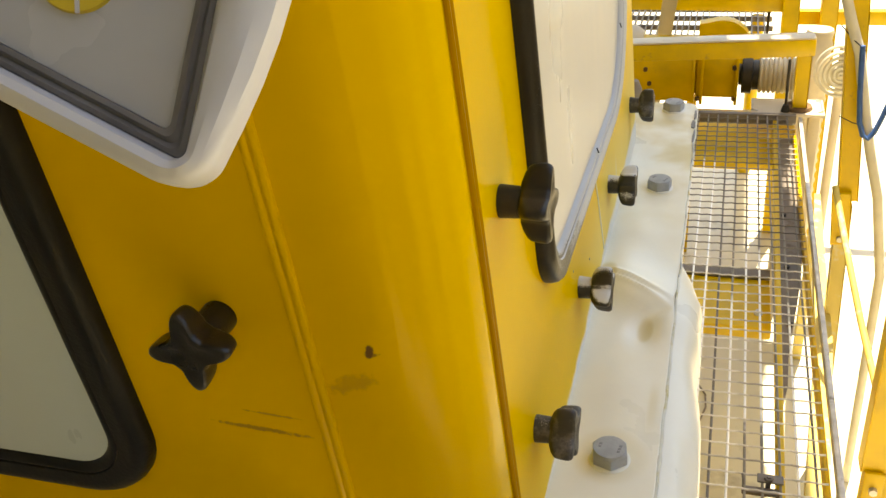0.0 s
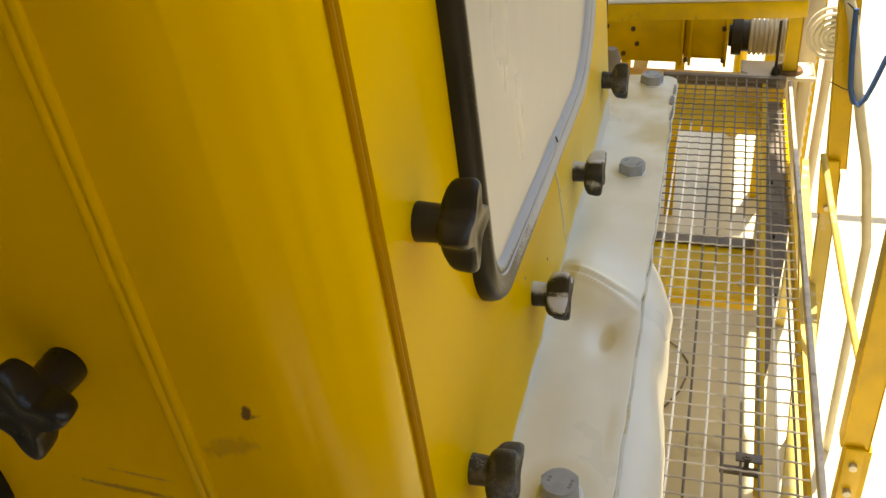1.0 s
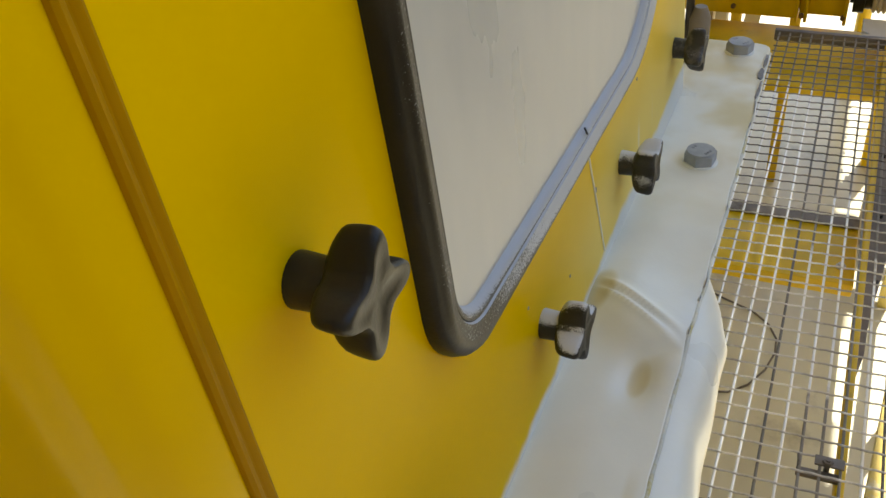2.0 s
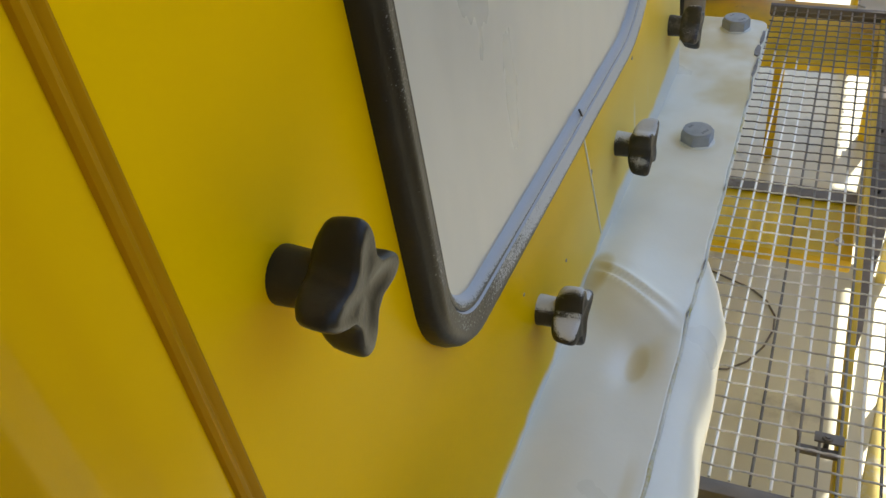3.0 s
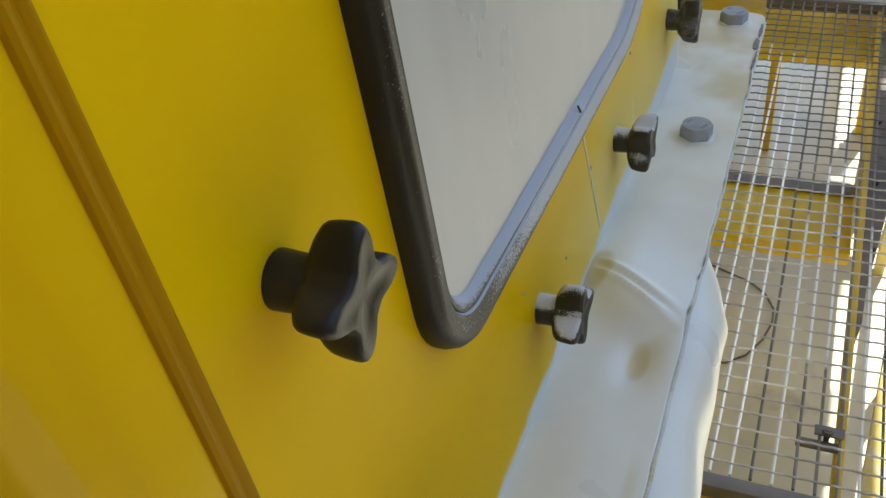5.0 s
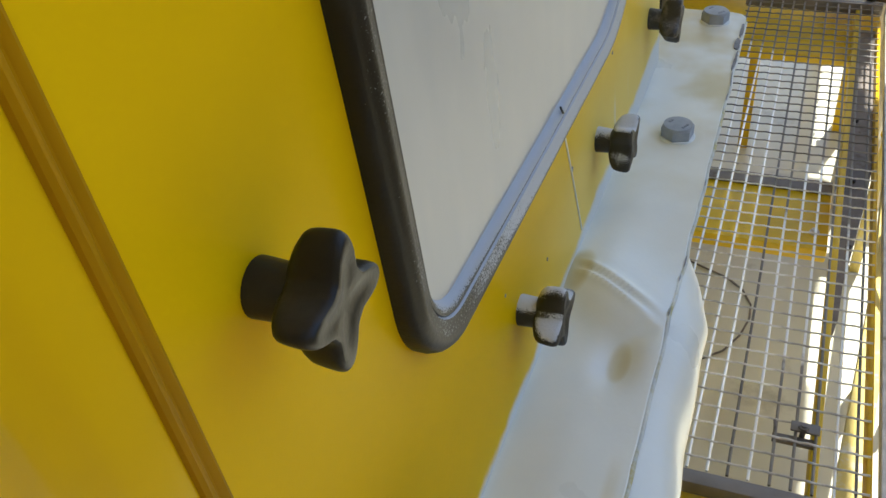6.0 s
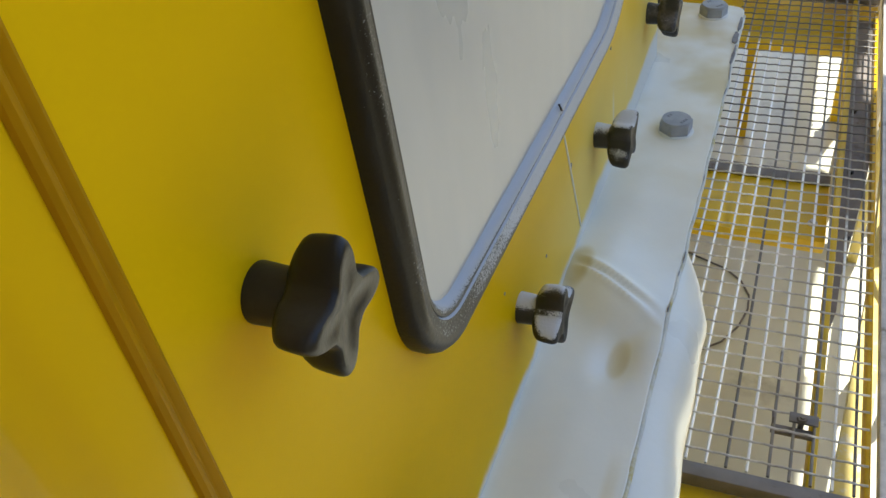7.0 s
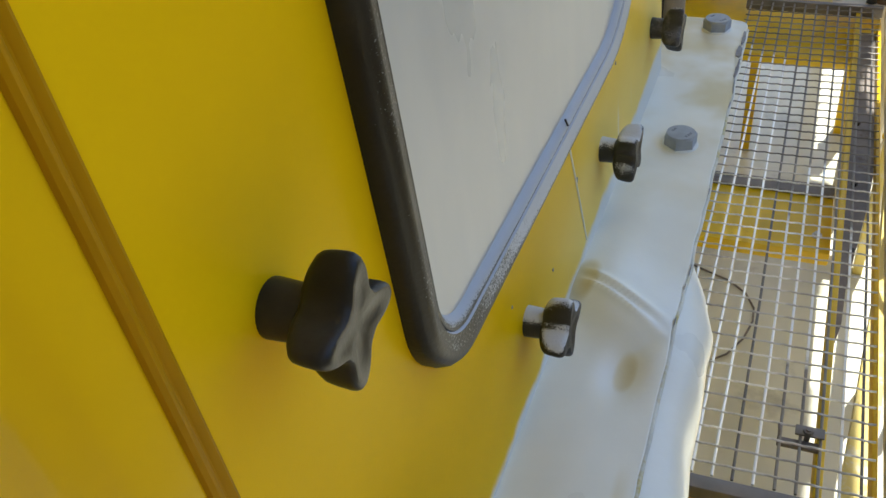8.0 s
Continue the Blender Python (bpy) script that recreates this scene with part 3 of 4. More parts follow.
def bulge(x, y):
    """Dents and a pushed-up fold in the thin sheet."""
    g = lambda cx, cy, sx, sy: math.exp(-((x - cx) / sx) ** 2 - ((y - cy) / sy) ** 2)
    fold = (y - 0.106) + (x - 0.020) * 0.59
    across = math.exp(-((x - 0.036) / 0.034) ** 2)
    h = 0.015 * across * math.exp(-(fold / (0.026 if fold < 0 else 0.062)) ** 2)
    crease = min(1.0, max(0.0, (x - 0.010) / 0.014)) * min(1.0, max(0.0, (0.084 - x) / 0.030))
    h += crease * (0.0030 * math.exp(-abs(fold / 0.0042) ** 1.6) + 0.0026 * math.exp(-abs((fold - 0.0125) / 0.0046) ** 1.6) - 0.0016 * math.exp(-((fold - 0.0065) / 0.0035) ** 2))
    h -= 0.004 * math.exp(-((fold + 0.030 - (x - 0.05) * 0.9) / 0.010) ** 2) * math.exp(-((x - 0.070) / 0.012) ** 2)
    h += 0.006 * g(0.075, 0.080, 0.022, 0.050)
    h -= 0.007 * g(0.058, 0.040, 0.012, 0.022)
    h += 0.004 * g(0.030, 0.22, 0.03, 0.05) - 0.003 * g(0.02, 0.42, 0.02, 0.05) + 0.003 * g(0.05, -0.04, 0.03, 0.05)
    h += 0.0012 * noise.noise(Vector((x * 22, y * 16, 0.4)))
    return h


Y0, Y1 = -0.62, 0.585
ledge = thing("ledge", (0.04, 0.0, LEDGE_Z), "dented white-painted steel ledge with yellow showing through", "ledge")
bm = bmesh.new()


def ledge_point(i, j):
    y = Y0 + (Y1 - Y0) * j
    e = edge_x(y)
    r = 0.016
    if y > Y1 - r:
        e -= r - math.sqrt(max(0.0, r * r - (y - Y1 + r) ** 2))
    e += 0.0016 * noise.noise(Vector((y * 30, 2.0, 0)))
    x = 0.0 + (e - 0.0) * i
    return Vector((x, y, LEDGE_Z + bulge(x, y)))


grid_mesh(bm, 76, 560, ledge_point)
solid(part("top_sheet", bm, ledge_paint, ledge, out=(0, 0, 1)), 0.005)
# rim along the outer edge
bm = bmesh.new()


def rim_point(i, j):
    y = Y0 + (0.565 - Y0) * j
    p = ledge_point(1.0, (y - Y0) / (Y1 - Y0))
    a = math.pi * (1 - i)
    w = 0.0019 + 0.0006 * noise.noise(Vector((y * 60, 0, 5)))
    return p + Vector((0.0006 - w * math.cos(a) * 0.9, 0, -0.0015 + w * math.sin(a) * 0.8))


grid_mesh(bm, 6, 200, rim_point)
part("rim", bm, rim_paint, ledge, "lumpy painted rim")
# peeled patches and cracks along the rim
def patch_on(y, w, d, material, name, inset):
    bm = bmesh.new()
    n = 26
    ring = []
    for k in range(n):
        t = 2 * math.pi * k / n
        q = 1 + 0.45 * noise.noise(Vector((math.cos(t) * 1.6, math.sin(t) * 1.6, y * 40)))
        p = ledge_point(1.0, (y + w * q * math.sin(t) - Y0) / (Y1 - Y0))
        ring.append(p + Vector((-inset + d * q * math.cos(t), 0, 0.0014)))
    top = [bm.verts.new(p) for p in ring]
    low = [bm.verts.new(p - Vector((0, 0, 0.0012))) for p in ring]
    bm.faces.new(top)
    for k in range(n):
        bm.faces.new((top[k], low[k], low[(k + 1) % n], top[(k + 1) % n]))
    part(name, bm, material, ledge, smooth=False)


for y, w, d, inset in ((0.507, 0.013, 0.0030, 0.002), (0.470, 0.016, 0.0016, 0.0005), (0.540, 0.014, 0.0018, 0.001)):
    patch_on(y, w, d, peeled_paint, "peeled_patch", inset)
for y, w in ((0.150, 0.006), (0.128, 0.003), (0.086, 0.004), (0.255, 0.004), (0.435, 0.014), (0.400, 0.006)):
    patch_on(y, w, 0.00035, bolt_mark, "crack", -0.0008)
# bent side sheet below the rim
bm = bmesh.new()


def skirt_point(i, j):
    y = -0.60 + (0.172 + 0.60) * j
    out = 0.0250 * min(1.0, max(0.0, (0.172 - y) / 0.060)) ** 0.6
    out += 0.006 * min(1.0, max(0.0, (0.02 - y) / 0.10))
    p = ledge_point(1.0, (y - Y0) / (Y1 - Y0))
    return p + Vector((out * math.sin(i * 1.2) / 0.932, 0.0, -0.003 - 0.012 * i - 0.014 * i * i - 0.022 * i ** 4 * math.exp(-((y - 0.025) / 0.040) ** 2) + 0.004 * i * noise.noise(Vector((i * 2, y * 16, 7)))))


grid_mesh(bm, 12, 120, skirt_point)
solid(part("skirt", bm, ledge_paint, ledge, "bent white side sheet", out=(1, 0, 1)), 0.003)

def hex_bolt(at, turn, label):
    b = thing("hex_bolt", at, label, "bolt", "bolts on the ledge")
    bm = bmesh.new()
    R = 0.0141
    hexa = lambda r, z: [pose(0, 0, 0, 0, 0, turn) @ Vector((r * math.cos(radians(60 * k)), r * math.sin(radians(60 * k)), z)) for k in range(6)]
    rows = loft(bm, [hexa(R, 0.0), hexa(R, 0.0092), hexa(R * 0.99, 0.0098)])
    ring = [pose(0, 0, 0, 0, 0, turn) @ Vector((R * 0.855 * math.cos(radians(15 * k)), R * 0.855 * math.sin(radians(15 * k)), 0.0120)) for k in range(24)]
    top = [bm.verts.new(p) for p in ring]
    bm.faces.new(top)
    for k in range(6):
        a, c = rows[-1][k], rows[-1][(k + 1) % 6]
        for q in range(4):
            bm.faces.new((a, top[(4 * k + q + 1) % 24], top[(4 * k + q) % 24]) if q < 2 else (c, top[(4 * k + q + 1) % 24], top[(4 * k + q) % 24]))
        bm.faces.new((a, c, top[(4 * k + 2) % 24]))
    head = part("bolt_head", bm, grey_bolt, None)
    head.parent = b
    bm = bmesh.new()
    for k in range(2):
        for q in range(3):
            x = (-0.0038 + 0.0031 * q) if k else (-0.0026 + 0.0031 * q)
            if k == 0 and q == 2:
                continue
            y = 0.0072 if k == 0 else -0.0072
            box(bm, (x, y - 0.0011, 0.0118), (x + 0.0019, y + 0.0011, 0.01225))
    mark = part("bolt_mark", bm, bolt_mark, None)
    mark.parent = head
    mark.matrix_basis = pose(0, 0, 0, 0, 0, turn + 40)
    bm = bmesh.new()
    tube(bm, [(0, 0, -0.0015), (0, 0, 0.0004), (0, 0, 0.0012)], [0.0153, 0.0151, 0.0142], 32)
    fillet = part("paint_fillet", bm, white_paint, None)
    fillet.parent = b
    return b


for y, turn in ((0.560, 12), (0.322, 22), (-0.132, 40)):
    hex_bolt((0.050, y, LEDGE_Z + bulge(0.050, y)), turn, "grey-painted hex bolt head on the white ledge")

# base that carries the cab and the ledge
bm = bmesh.new()
box(bm, (FAR, -0.60, DECK_Z), (-0.03, 0.57, LEDGE_Z - 0.006), 0.01)
base = tagged(put("cab_base", bm, cream_paint), "cream painted box base under the cab", "base")

# ---------------------------------------------------------------- the lamp in front of the cab's corner
def side_lamp():
    """A white-rimmed lamp head with a gasket and milky lens, on an arm."""
    corner = Vector((-0.0047, -0.4963, 0.3701))
    m = look((0.108, -0.662, 0.453), (-0.432, 0.988, -0.54), -4.8).to_3x3()
    right, up, back = m @ Vector((1, 0, 0)), m @ Vector((0, 1, 0)), m @ Vector((0, 0, 1))
    a = (right * -0.885 + up * 0.465).normalized()
    b = (right * 0.20 + up * 0.98).normalized()
    n = a.cross(b).normalized()
    if n.dot(back) < 0:
        n = -n
    P = lambda p, q, h: corner + (a * p + b * q + n * h) * 0.835
    lamp = thing("work_lamp", corner, "white plastic lamp head with grey gasket and milky lens", "lamp")
    def dense(lp):
        """The same loop with eight more points along each straight side."""
        out = []
        for c in range(4):
            corner_pts, after = lp[11 * c:11 * c + 11], lp[(11 * c + 11) % 44]
            out += corner_pts
            out += [(corner_pts[-1][0] + (after[0] - corner_pts[-1][0]) * k / 9, corner_pts[-1][1] + (after[1] - corner_pts[-1][1]) * k / 9) for k in range(1, 9)]
        return out

    def bowed(p, q):
        """One side of the rim swells outwards away from the corner."""
        return (p - 0.0135 * math.sin(math.pi / 2 * min(1.0, max(0.0, q + 0.0095) / 0.075)) * min(1.0, max(0.0, 1 - p / 0.03)), q)

    rim_o = [bowed(p, q) for p, q in dense(rounded((-0.0035, -0.0080), (0.165, 0.145), (0.012, 0.02, 0.02, 0.02)))]
    rim_i = dense(rounded((0.0, 0.0), (0.153, 0.133), (0.004, 0.006, 0.006, 0.006)))
    gas_i = dense(rounded((0.0065, 0.0060), (0.146, 0.126), (0.003, 0.005, 0.005, 0.005)))
    bm = bmesh.new()
    steps = ((0.0, -0.016), (-0.02, -0.010), (-0.02, -0.004), (0.0, 0.0005), (0.25, 0.0036), (0.55, 0.0046), (0.85, 0.0034), (1.0, 0.0), (1.0, -0.006))
    wob = lambda k, h, i: h + 0.0009 * noise.noise(Vector((i * 0.35, k * 2, 1)))
    loft(bm, [[P(p, q, wob(k, h, i)) for i, (p, q) in enumerate(between(rim_o, rim_i, k))] for k, h in steps])
    part("rim", bm, white_plastic, lamp, "white padded rim")
    bm = bmesh.new()
    steps = ((0.0, -0.004), (0.05, -0.0012), (0.3, -0.0006), (0.5, -0.0022), (0.7, -0.0010), (0.95, -0.0014), (1.0, -0.006))
    loft(bm, [[P(p, q, h) for p, q in between(rim_i, gas_i, k)] for k, h in steps])
    part("gasket", bm, grey_gasket, lamp, "dark grey gasket")
    bm = bmesh.new()
    bm.faces.new([bm.verts.new(P(p, q, -0.0040)) for p, q in gas_i])
    lens = solid(part("lens", bm, milky_lens, lamp, "milky lens", smooth=False, out=n), 0.003)
    cen = (0.041, 0.034)
    bm = bmesh.new()
    tube(bm, [P(*cen, -0.0042), P(*cen, -0.0026)], [0.0099, 0.0095], 40)
    part("disc", bm, yellow_inset, lens, "yellow disc")
    bm = bmesh.new()
    for ang in (-75, -152):
        t = radians(ang)
        d = (math.cos(t) * 0.0112, math.sin(t) * 0.0112)
        bar(bm, P(*cen, -0.0023), P(cen[0] - d[0], cen[1] + d[1], -0.0023), 0.0009, 0.0006, n)
    part("disc_line", bm, white_plastic, lens)
    bm = bmesh.new()
    loft(bm, [[P(p, q, -0.015) for p, q in rim_o], [P(p, q, -0.030) for p, q in shrink(rim_o, 0.72)]])
    vs = [bm.verts.new(P(p, q, -0.030)) for p, q in shrink(rim_o, 0.72)]
    bm.faces.new(vs)
    part("housing", bm, white_plastic, lamp)
    bm = bmesh.new()
    mid = P(0.11, 0.10, -0.030)
    tube(bm, [mid, mid + Vector((-0.02, 0.03, 0.05)), (mid.x - 0.04, FRONT - LEAN_Y * 0.7 - 0.004, 0.70)], 0.008, 14)
    part("arm", bm, white_plastic, lamp)
    return lamp


side_lamp()

# ---------------------------------------------------------------- walkway
walkway = thing("walkway", (0.2, 2.2, GRATE_Z), "galvanised wire-grid walkway beside the cab", "walkway", kind="structure")
GX0, GY0, GY1 = -0.0555, 0.956, 3.42
BARS, PITCH, ROD = 12, 0.0412, 0.0509
# lit and shaded bar tones stand in for how light falls on each
TONES = (left_bar, left_bar, left_bar, left_bar, left_bar, shaded_bar, part_lit_bar, mid_lit_bar, mid_lit_bar, shaded_bar, part_lit_bar, shaded_bar)
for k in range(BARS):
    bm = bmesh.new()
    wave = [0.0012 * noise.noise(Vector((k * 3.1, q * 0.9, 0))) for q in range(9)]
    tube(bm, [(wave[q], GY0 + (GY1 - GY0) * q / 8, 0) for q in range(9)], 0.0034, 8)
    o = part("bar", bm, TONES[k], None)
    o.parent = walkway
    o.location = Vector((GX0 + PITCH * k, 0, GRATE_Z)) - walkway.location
rods = int((GY1 - GY0) / ROD)
bm = bmesh.new()
steps = BARS * 4
tube(bm, [(GX0 - 0.01 + (PITCH * (BARS - 1) + 0.036) * i / steps, 0, 0.0040 + 0.0011 * math.cos(i * math.pi / 2)) for i in range(steps + 1)], 0.0026, 6)
rod_mesh = None
for k in range(rods):
    if rod_mesh is None:
        o = part("cross_rod", bm, rod_steel, None)
        rod_mesh = o.data
    else:
        o = new("cross_rod", rod_mesh)
    # far rods take the dark tone, shade put into their colour
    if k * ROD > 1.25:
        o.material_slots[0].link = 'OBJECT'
        o.material_slots[0].material = shaded_bar
    o.parent = walkway
    o.location = Vector((0, 0.986 + ROD * k, GRATE_Z)) - walkway.location
XR = 0.424
bm = bmesh.new()
box(bm, (GX0 - 0.02, GY0 - 0.040, GRATE_Z - 0.035), (XR + 0.012, GY0 - 0.004, GRATE_Z + 0.002), 0.003)
part("end_bar", bm, dull_steel, walkway, "brown-stained end angle")
bm = bmesh.new()
box(bm, (GX0 - 0.02, GY1 + 0.004, GRATE_Z - 0.035), (XR + 0.012, GY1 + 0.030, GRATE_Z + 0.008), 0.003)
part("end_bar", bm, dull_steel, walkway)
bm = bmesh.new()
box(bm, (0.444, GY0, GRATE_Z - 0.03), (0.459, GY1, GRATE_Z + 0.004), 0.002)
part("edge_bar", bm, galvanised, walkway, "galvanised edge bar")
bm = bmesh.new()
box(bm, (0.426, GY0, GRATE_Z - 0.10), (0.438, GY1, GRATE_Z - 0.050), 0.003)
part("stringer", bm, yellow_steel, walkway, "yellow side stringer")
bm = bmesh.new()
bar(bm, (0.317, GY0, GRATE_Z - 0.045), (0.350, GY1, GRATE_Z - 0.045), 0.018, 0.060, bevel=0.003)
part("stringer", bm, yellow_steel, walkway, "yellow painted stringer under the grid")
# wedge-shaped gusset beside the stringer
bm = bmesh.new()
rim = [(0.336, 1.50), (0.356, 1.62), (0.362, 1.76), (0.414, 2.20), (0.440, 2.55), (0.440, 3.40), (0.366, 3.40)]
rows = loft(bm, [[(x, y, GRATE_Z - 0.100) for x, y in rim], [(x, y, GRATE_Z - 0.088) for x, y in rim]])
bm.faces.new(rows[0][::-1])
bm.faces.new(rows[1])
part("gusset", bm, dull_steel, walkway, "stained steel gusset under the grid", smooth=False)
for y in (1.93, 2.28, 2.66):
    bm = bmesh.new()
    tube(bm, [(0.372, y, GRATE_Z - 0.089), (0.372, y, GRATE_Z - 0.078)], 0.009, 6)
    part("gusset_bolt", bm, dark_metal, walkway)
# clamp that holds the grid down
bm = bmesh.new()
box(bm, (0.228, 1.090, GRATE_Z - 0.016), (0.318, 1.112, GRATE_Z - 0.006), 0.002)
box(bm, (0.262, 1.112, GRATE_Z + 0.006), (0.322, 1.140, GRATE_Z + 0.012), 0.002)
tube(bm, [(0.288, 1.12, GRATE_Z - 0.03), (0.288, 1.12, GRATE_Z + 0.024)], 0.006, 10)
tube(bm, [(0.288, 1.12, GRATE_Z + 0.012), (0.288, 1.12, GRATE_Z + 0.020)], 0.011, 6)
tube(bm, [(0.232, 1.10, GRATE_Z - 0.01), (0.230, 1.112, GRATE_Z + 0.012), (0.228, 1.125, GRATE_Z + 0.016)], 0.003, 8)
part("clamp", bm, dull_steel, walkway, "steel hold-down clamp with nut")

# beams under the walkway
def beam(lo, hi, material, label, flange=True):
    t = thing("support_beam", ((lo[0] + hi[0]) / 2, (lo[1] + hi[1]) / 2, lo[2]), label, "beam", "beams under the walkway")
    bm = bmesh.new()
    box(bm, lo, hi, 0.006)
    part("web", bm, material, t)
    if flange:
        bm = bmesh.new()
        box(bm, (lo[0], hi[1] - 0.01, hi[2]), (hi[0], hi[1] + 0.05, hi[2] + 0.012), 0.003)
        part("top_flange", bm, dull_steel, t, "grey top flange")
    return t


mid_beam = beam((-0.4, 1.922, -1.345), (0.318, 2.215, -1.30), yellow_steel, "yellow steel cross beam with grey top flange under the grid")
bm = bmesh.new()
tube(bm, [(0.279, 2.0, -1.302), (0.279, 2.0, -1.294)], 0.014, 12)
tube(bm, [(0.279, 2.0, -1.302), (0.279, 2.0, -1.286)], 0.009, 6)
part("stud", bm, galvanised, mid_beam)
beam((-0.4, 3.20, -1.36), (0.45, 3.80, -1.32), yellow_steel, "yellow steel cross beam under the far end of the grid", False)
beam((-0.4, 0.60, -1.50), (0.45, 0.93, -1.245), yellow_steel, "yellow steel cross beam under the near end of the grid", False)
# column under the beams
for y in (0.75, 2.06, 3.25):
    bm = bmesh.new()
    box(bm, (-0.40, y - 0.06, DECK_Z), (-0.28, y + 0.06, -1.345), 0.006)
    tagged(put("support_column", bm, yellow_steel), "yellow steel column under the walkway beams", "column", "columns under the walkway")

# ---------------------------------------------------------------- frame at the far end of the walkway
guard = thing("guard_frame", (0.43, 3.55, -1.205), "yellow steel guard frame with bolted foot beyond the walkway", "frame")
bm = bmesh.new()
bar(bm, (-0.62, 3.46, -0.945), (0.486, 3.55, -0.918), 0.075, 0.075, bevel=0.006)
part("rail", bm, yellow_steel, guard)
bm = bmesh.new()
bar(bm, (-0.62, 3.462, -0.902), (0.483, 3.552, -0.875), 0.082, 0.008, bevel=0.002)
part("cap_strip", bm, cream_paint, guard, "cream cap strip on the rail")
bm = bmesh.new()
bar(bm, (0.452, 3.55, -1.20), (0.448, 3.55, -0.952), 0.060, 0.070, (0, 1, 0), 0.005)
part("post", bm, yellow_steel, guard)
bm = bmesh.new()
bar(bm, (-0.58, 3.465, DECK_Z), (-0.58, 3.465, -0.99), 0.07, 0.07, (0, 1, 0), 0.005)
part("post", bm, yellow_steel, guard)
bm = bmesh.new()
tube(bm, [(0.448, 3.545, -1.204), (0.448, 3.545, -1.190)], [0.062, 0.056], 28)
part("foot", bm, brown_rust, guard, "rusty round foot")
bm = bmesh.new()
tube(bm, [(0.392, 3.50, -1.20), (0.389, 3.50, -0.965)], 0.006, 10)
tube(bm, [(0.392, 3.50, -1.203), (0.392, 3.50, -1.172)], [0.020, 0.012], 14)
part("threaded_rod", bm, dark_metal, guard, "dark threaded rod with nut")
plate = thing("foot_plate", (0.36, 3.55, -1.215), "pale painted steel foot plate beyond the walkway", "plate")
bm = bmesh.new()
box(bm, (0.250, 3.475, -1.222), (0.558, 3.66, -1.206), 0.003)
part("plate", bm, cream_paint, plate)
bm = bmesh.new()
tube(bm, [(0.278, 3.50, -1.206), (0.253, 3.50, -1.197), (0.253, 3.62, -1.197)], 0.004, 8)
part("wire_edge", bm, galvanised, plate)
bm = bmesh.new()
tube(bm, [(0.528, 3.50, -1.206), (0.550, 3.50, -1.197), (0.550, 3.62, -1.197), (0.528, 3.64, -1.2)], 0.004, 8)
part("wire_edge", bm, galvanised, plate)
bm = bmesh.new()
box(bm, (0.500, 3.56, DECK_Z), (0.550, 3.64, -1.222), 0.005)
part("leg", bm, cream_paint, plate)

# winch behind the frame
winch = thing("winch", (0.0, 3.78, DECK_Z), "yellow winch with dark coupling and cream ribbed drum", "winch")
bm = bmesh.new()
box(bm, (-0.56, 3.72, -1.262), (-0.072, 3.92, -1.05), 0.018)
part("motor", bm, yellow_steel, winch)
bm = bmesh.new()
box(bm, (-0.070, 3.735, -1.245), (0.125, 3.90, -1.045), 0.022)
part("gearbox", bm, yellow_steel, winch)
for x in (-0.078, -0.040, 0.118):
    bm = bmesh.new()
    box(bm, (x - 0.006, 3.712, -1.268), (x + 0.008, 3.93, -1.035), 0.003)
    part("flange", bm, yellow_steel, winch)
for x, z in ((-0.30, -1.10), (-0.28, -1.17), (-0.34, -1.22), (0.105, -1.085), (0.110, -1.235), (-0.055, -1.24), (-0.42, -1.09)):
    bm = bmesh.new()
    tube(bm, [(x, 3.726, z), (x, 3.706, z)], 0.011, 6)
    part("bolt", bm, brown_rust, winch)
bm = bmesh.new()
tube(bm, [(0.128, 3.80, -1.145), (0.140, 3.80, -1.145), (0.142, 3.80, -1.145), (0.185, 3.80, -1.145), (0.188, 3.80, -1.145), (0.215, 3.80, -1.145)], [0.05, 0.05, 0.088, 0.088, 0.070, 0.070], 26)
part("coupling", bm, dark_metal, winch, "dark coupling")
bm = bmesh.new()
pts, rs = [], []
for k in range(9):
    x = 0.216 + 0.0205 * k
    for dx, r in ((0.0, 0.074), (0.004, 0.083), (0.013, 0.084), (0.0175, 0.074)):
        pts.append((x + dx, 3.80, -1.145))
        rs.append(r)
tube(bm, pts, rs, 30)
part("drum", bm, cream_paint, winch, "cream ribbed drum")
for x in (-0.5, 0.36):
    bm = bmesh.new()
    box(bm, (x, 3.78, DECK_Z), (x + 0.07, 3.88, -1.10 if x > 0 else -1.262), 0.005)
    part("leg", bm, cream_paint, winch)
winch.location.x += 0.06

# coil of white hose hung on a hook post
coil = thing("hose_coil", (0.63, 3.82, -1.15), "coil of white ribbed hose hanging on a post", "hose")
for k in range(10):
    bm = bmesh.new()
    n, R, r = 40, 0.010 + 0.0118 * k, 0.0078
    loops = []
    for i in range(n):
        t = 2 * math.pi * i / n
        c = Vector((0.635 + R * 0.92 * math.cos(t), 3.80 + 0.006 * k * (k % 2), -1.135 + R * math.sin(t)))
        o = Vector((math.cos(t), 0, math.sin(t)))
        loops.append([c + o * r * math.cos(a) + Vector((0, r * math.sin(a), 0)) for a in [2 * math.pi * q / 8 for q in range(8)]])
    loops.append(loops[0])
    loft(bm, loops)
    bmesh.ops.remove_doubles(bm, verts=bm.verts, dist=1e-6)
    part("turn", bm, hose_white, coil)
bm = bmesh.new()
tube(bm, [(0.645, 3.86, DECK_Z), (0.645, 3.86, -1.02)], 0.022, 14)
tube(bm, [(0.645, 3.86, -1.03), (0.645, 3.78, -1.035), (0.645, 3.775, -1.02)], 0.010, 10)
part("hook_post", bm, cream_paint, coil)
duct = thing("ribbed_duct", (0.50, 3.95, -1.0), "cream ribbed flexible duct behind the frame", "duct")
bm = bmesh.new()
pts, rs = [], []
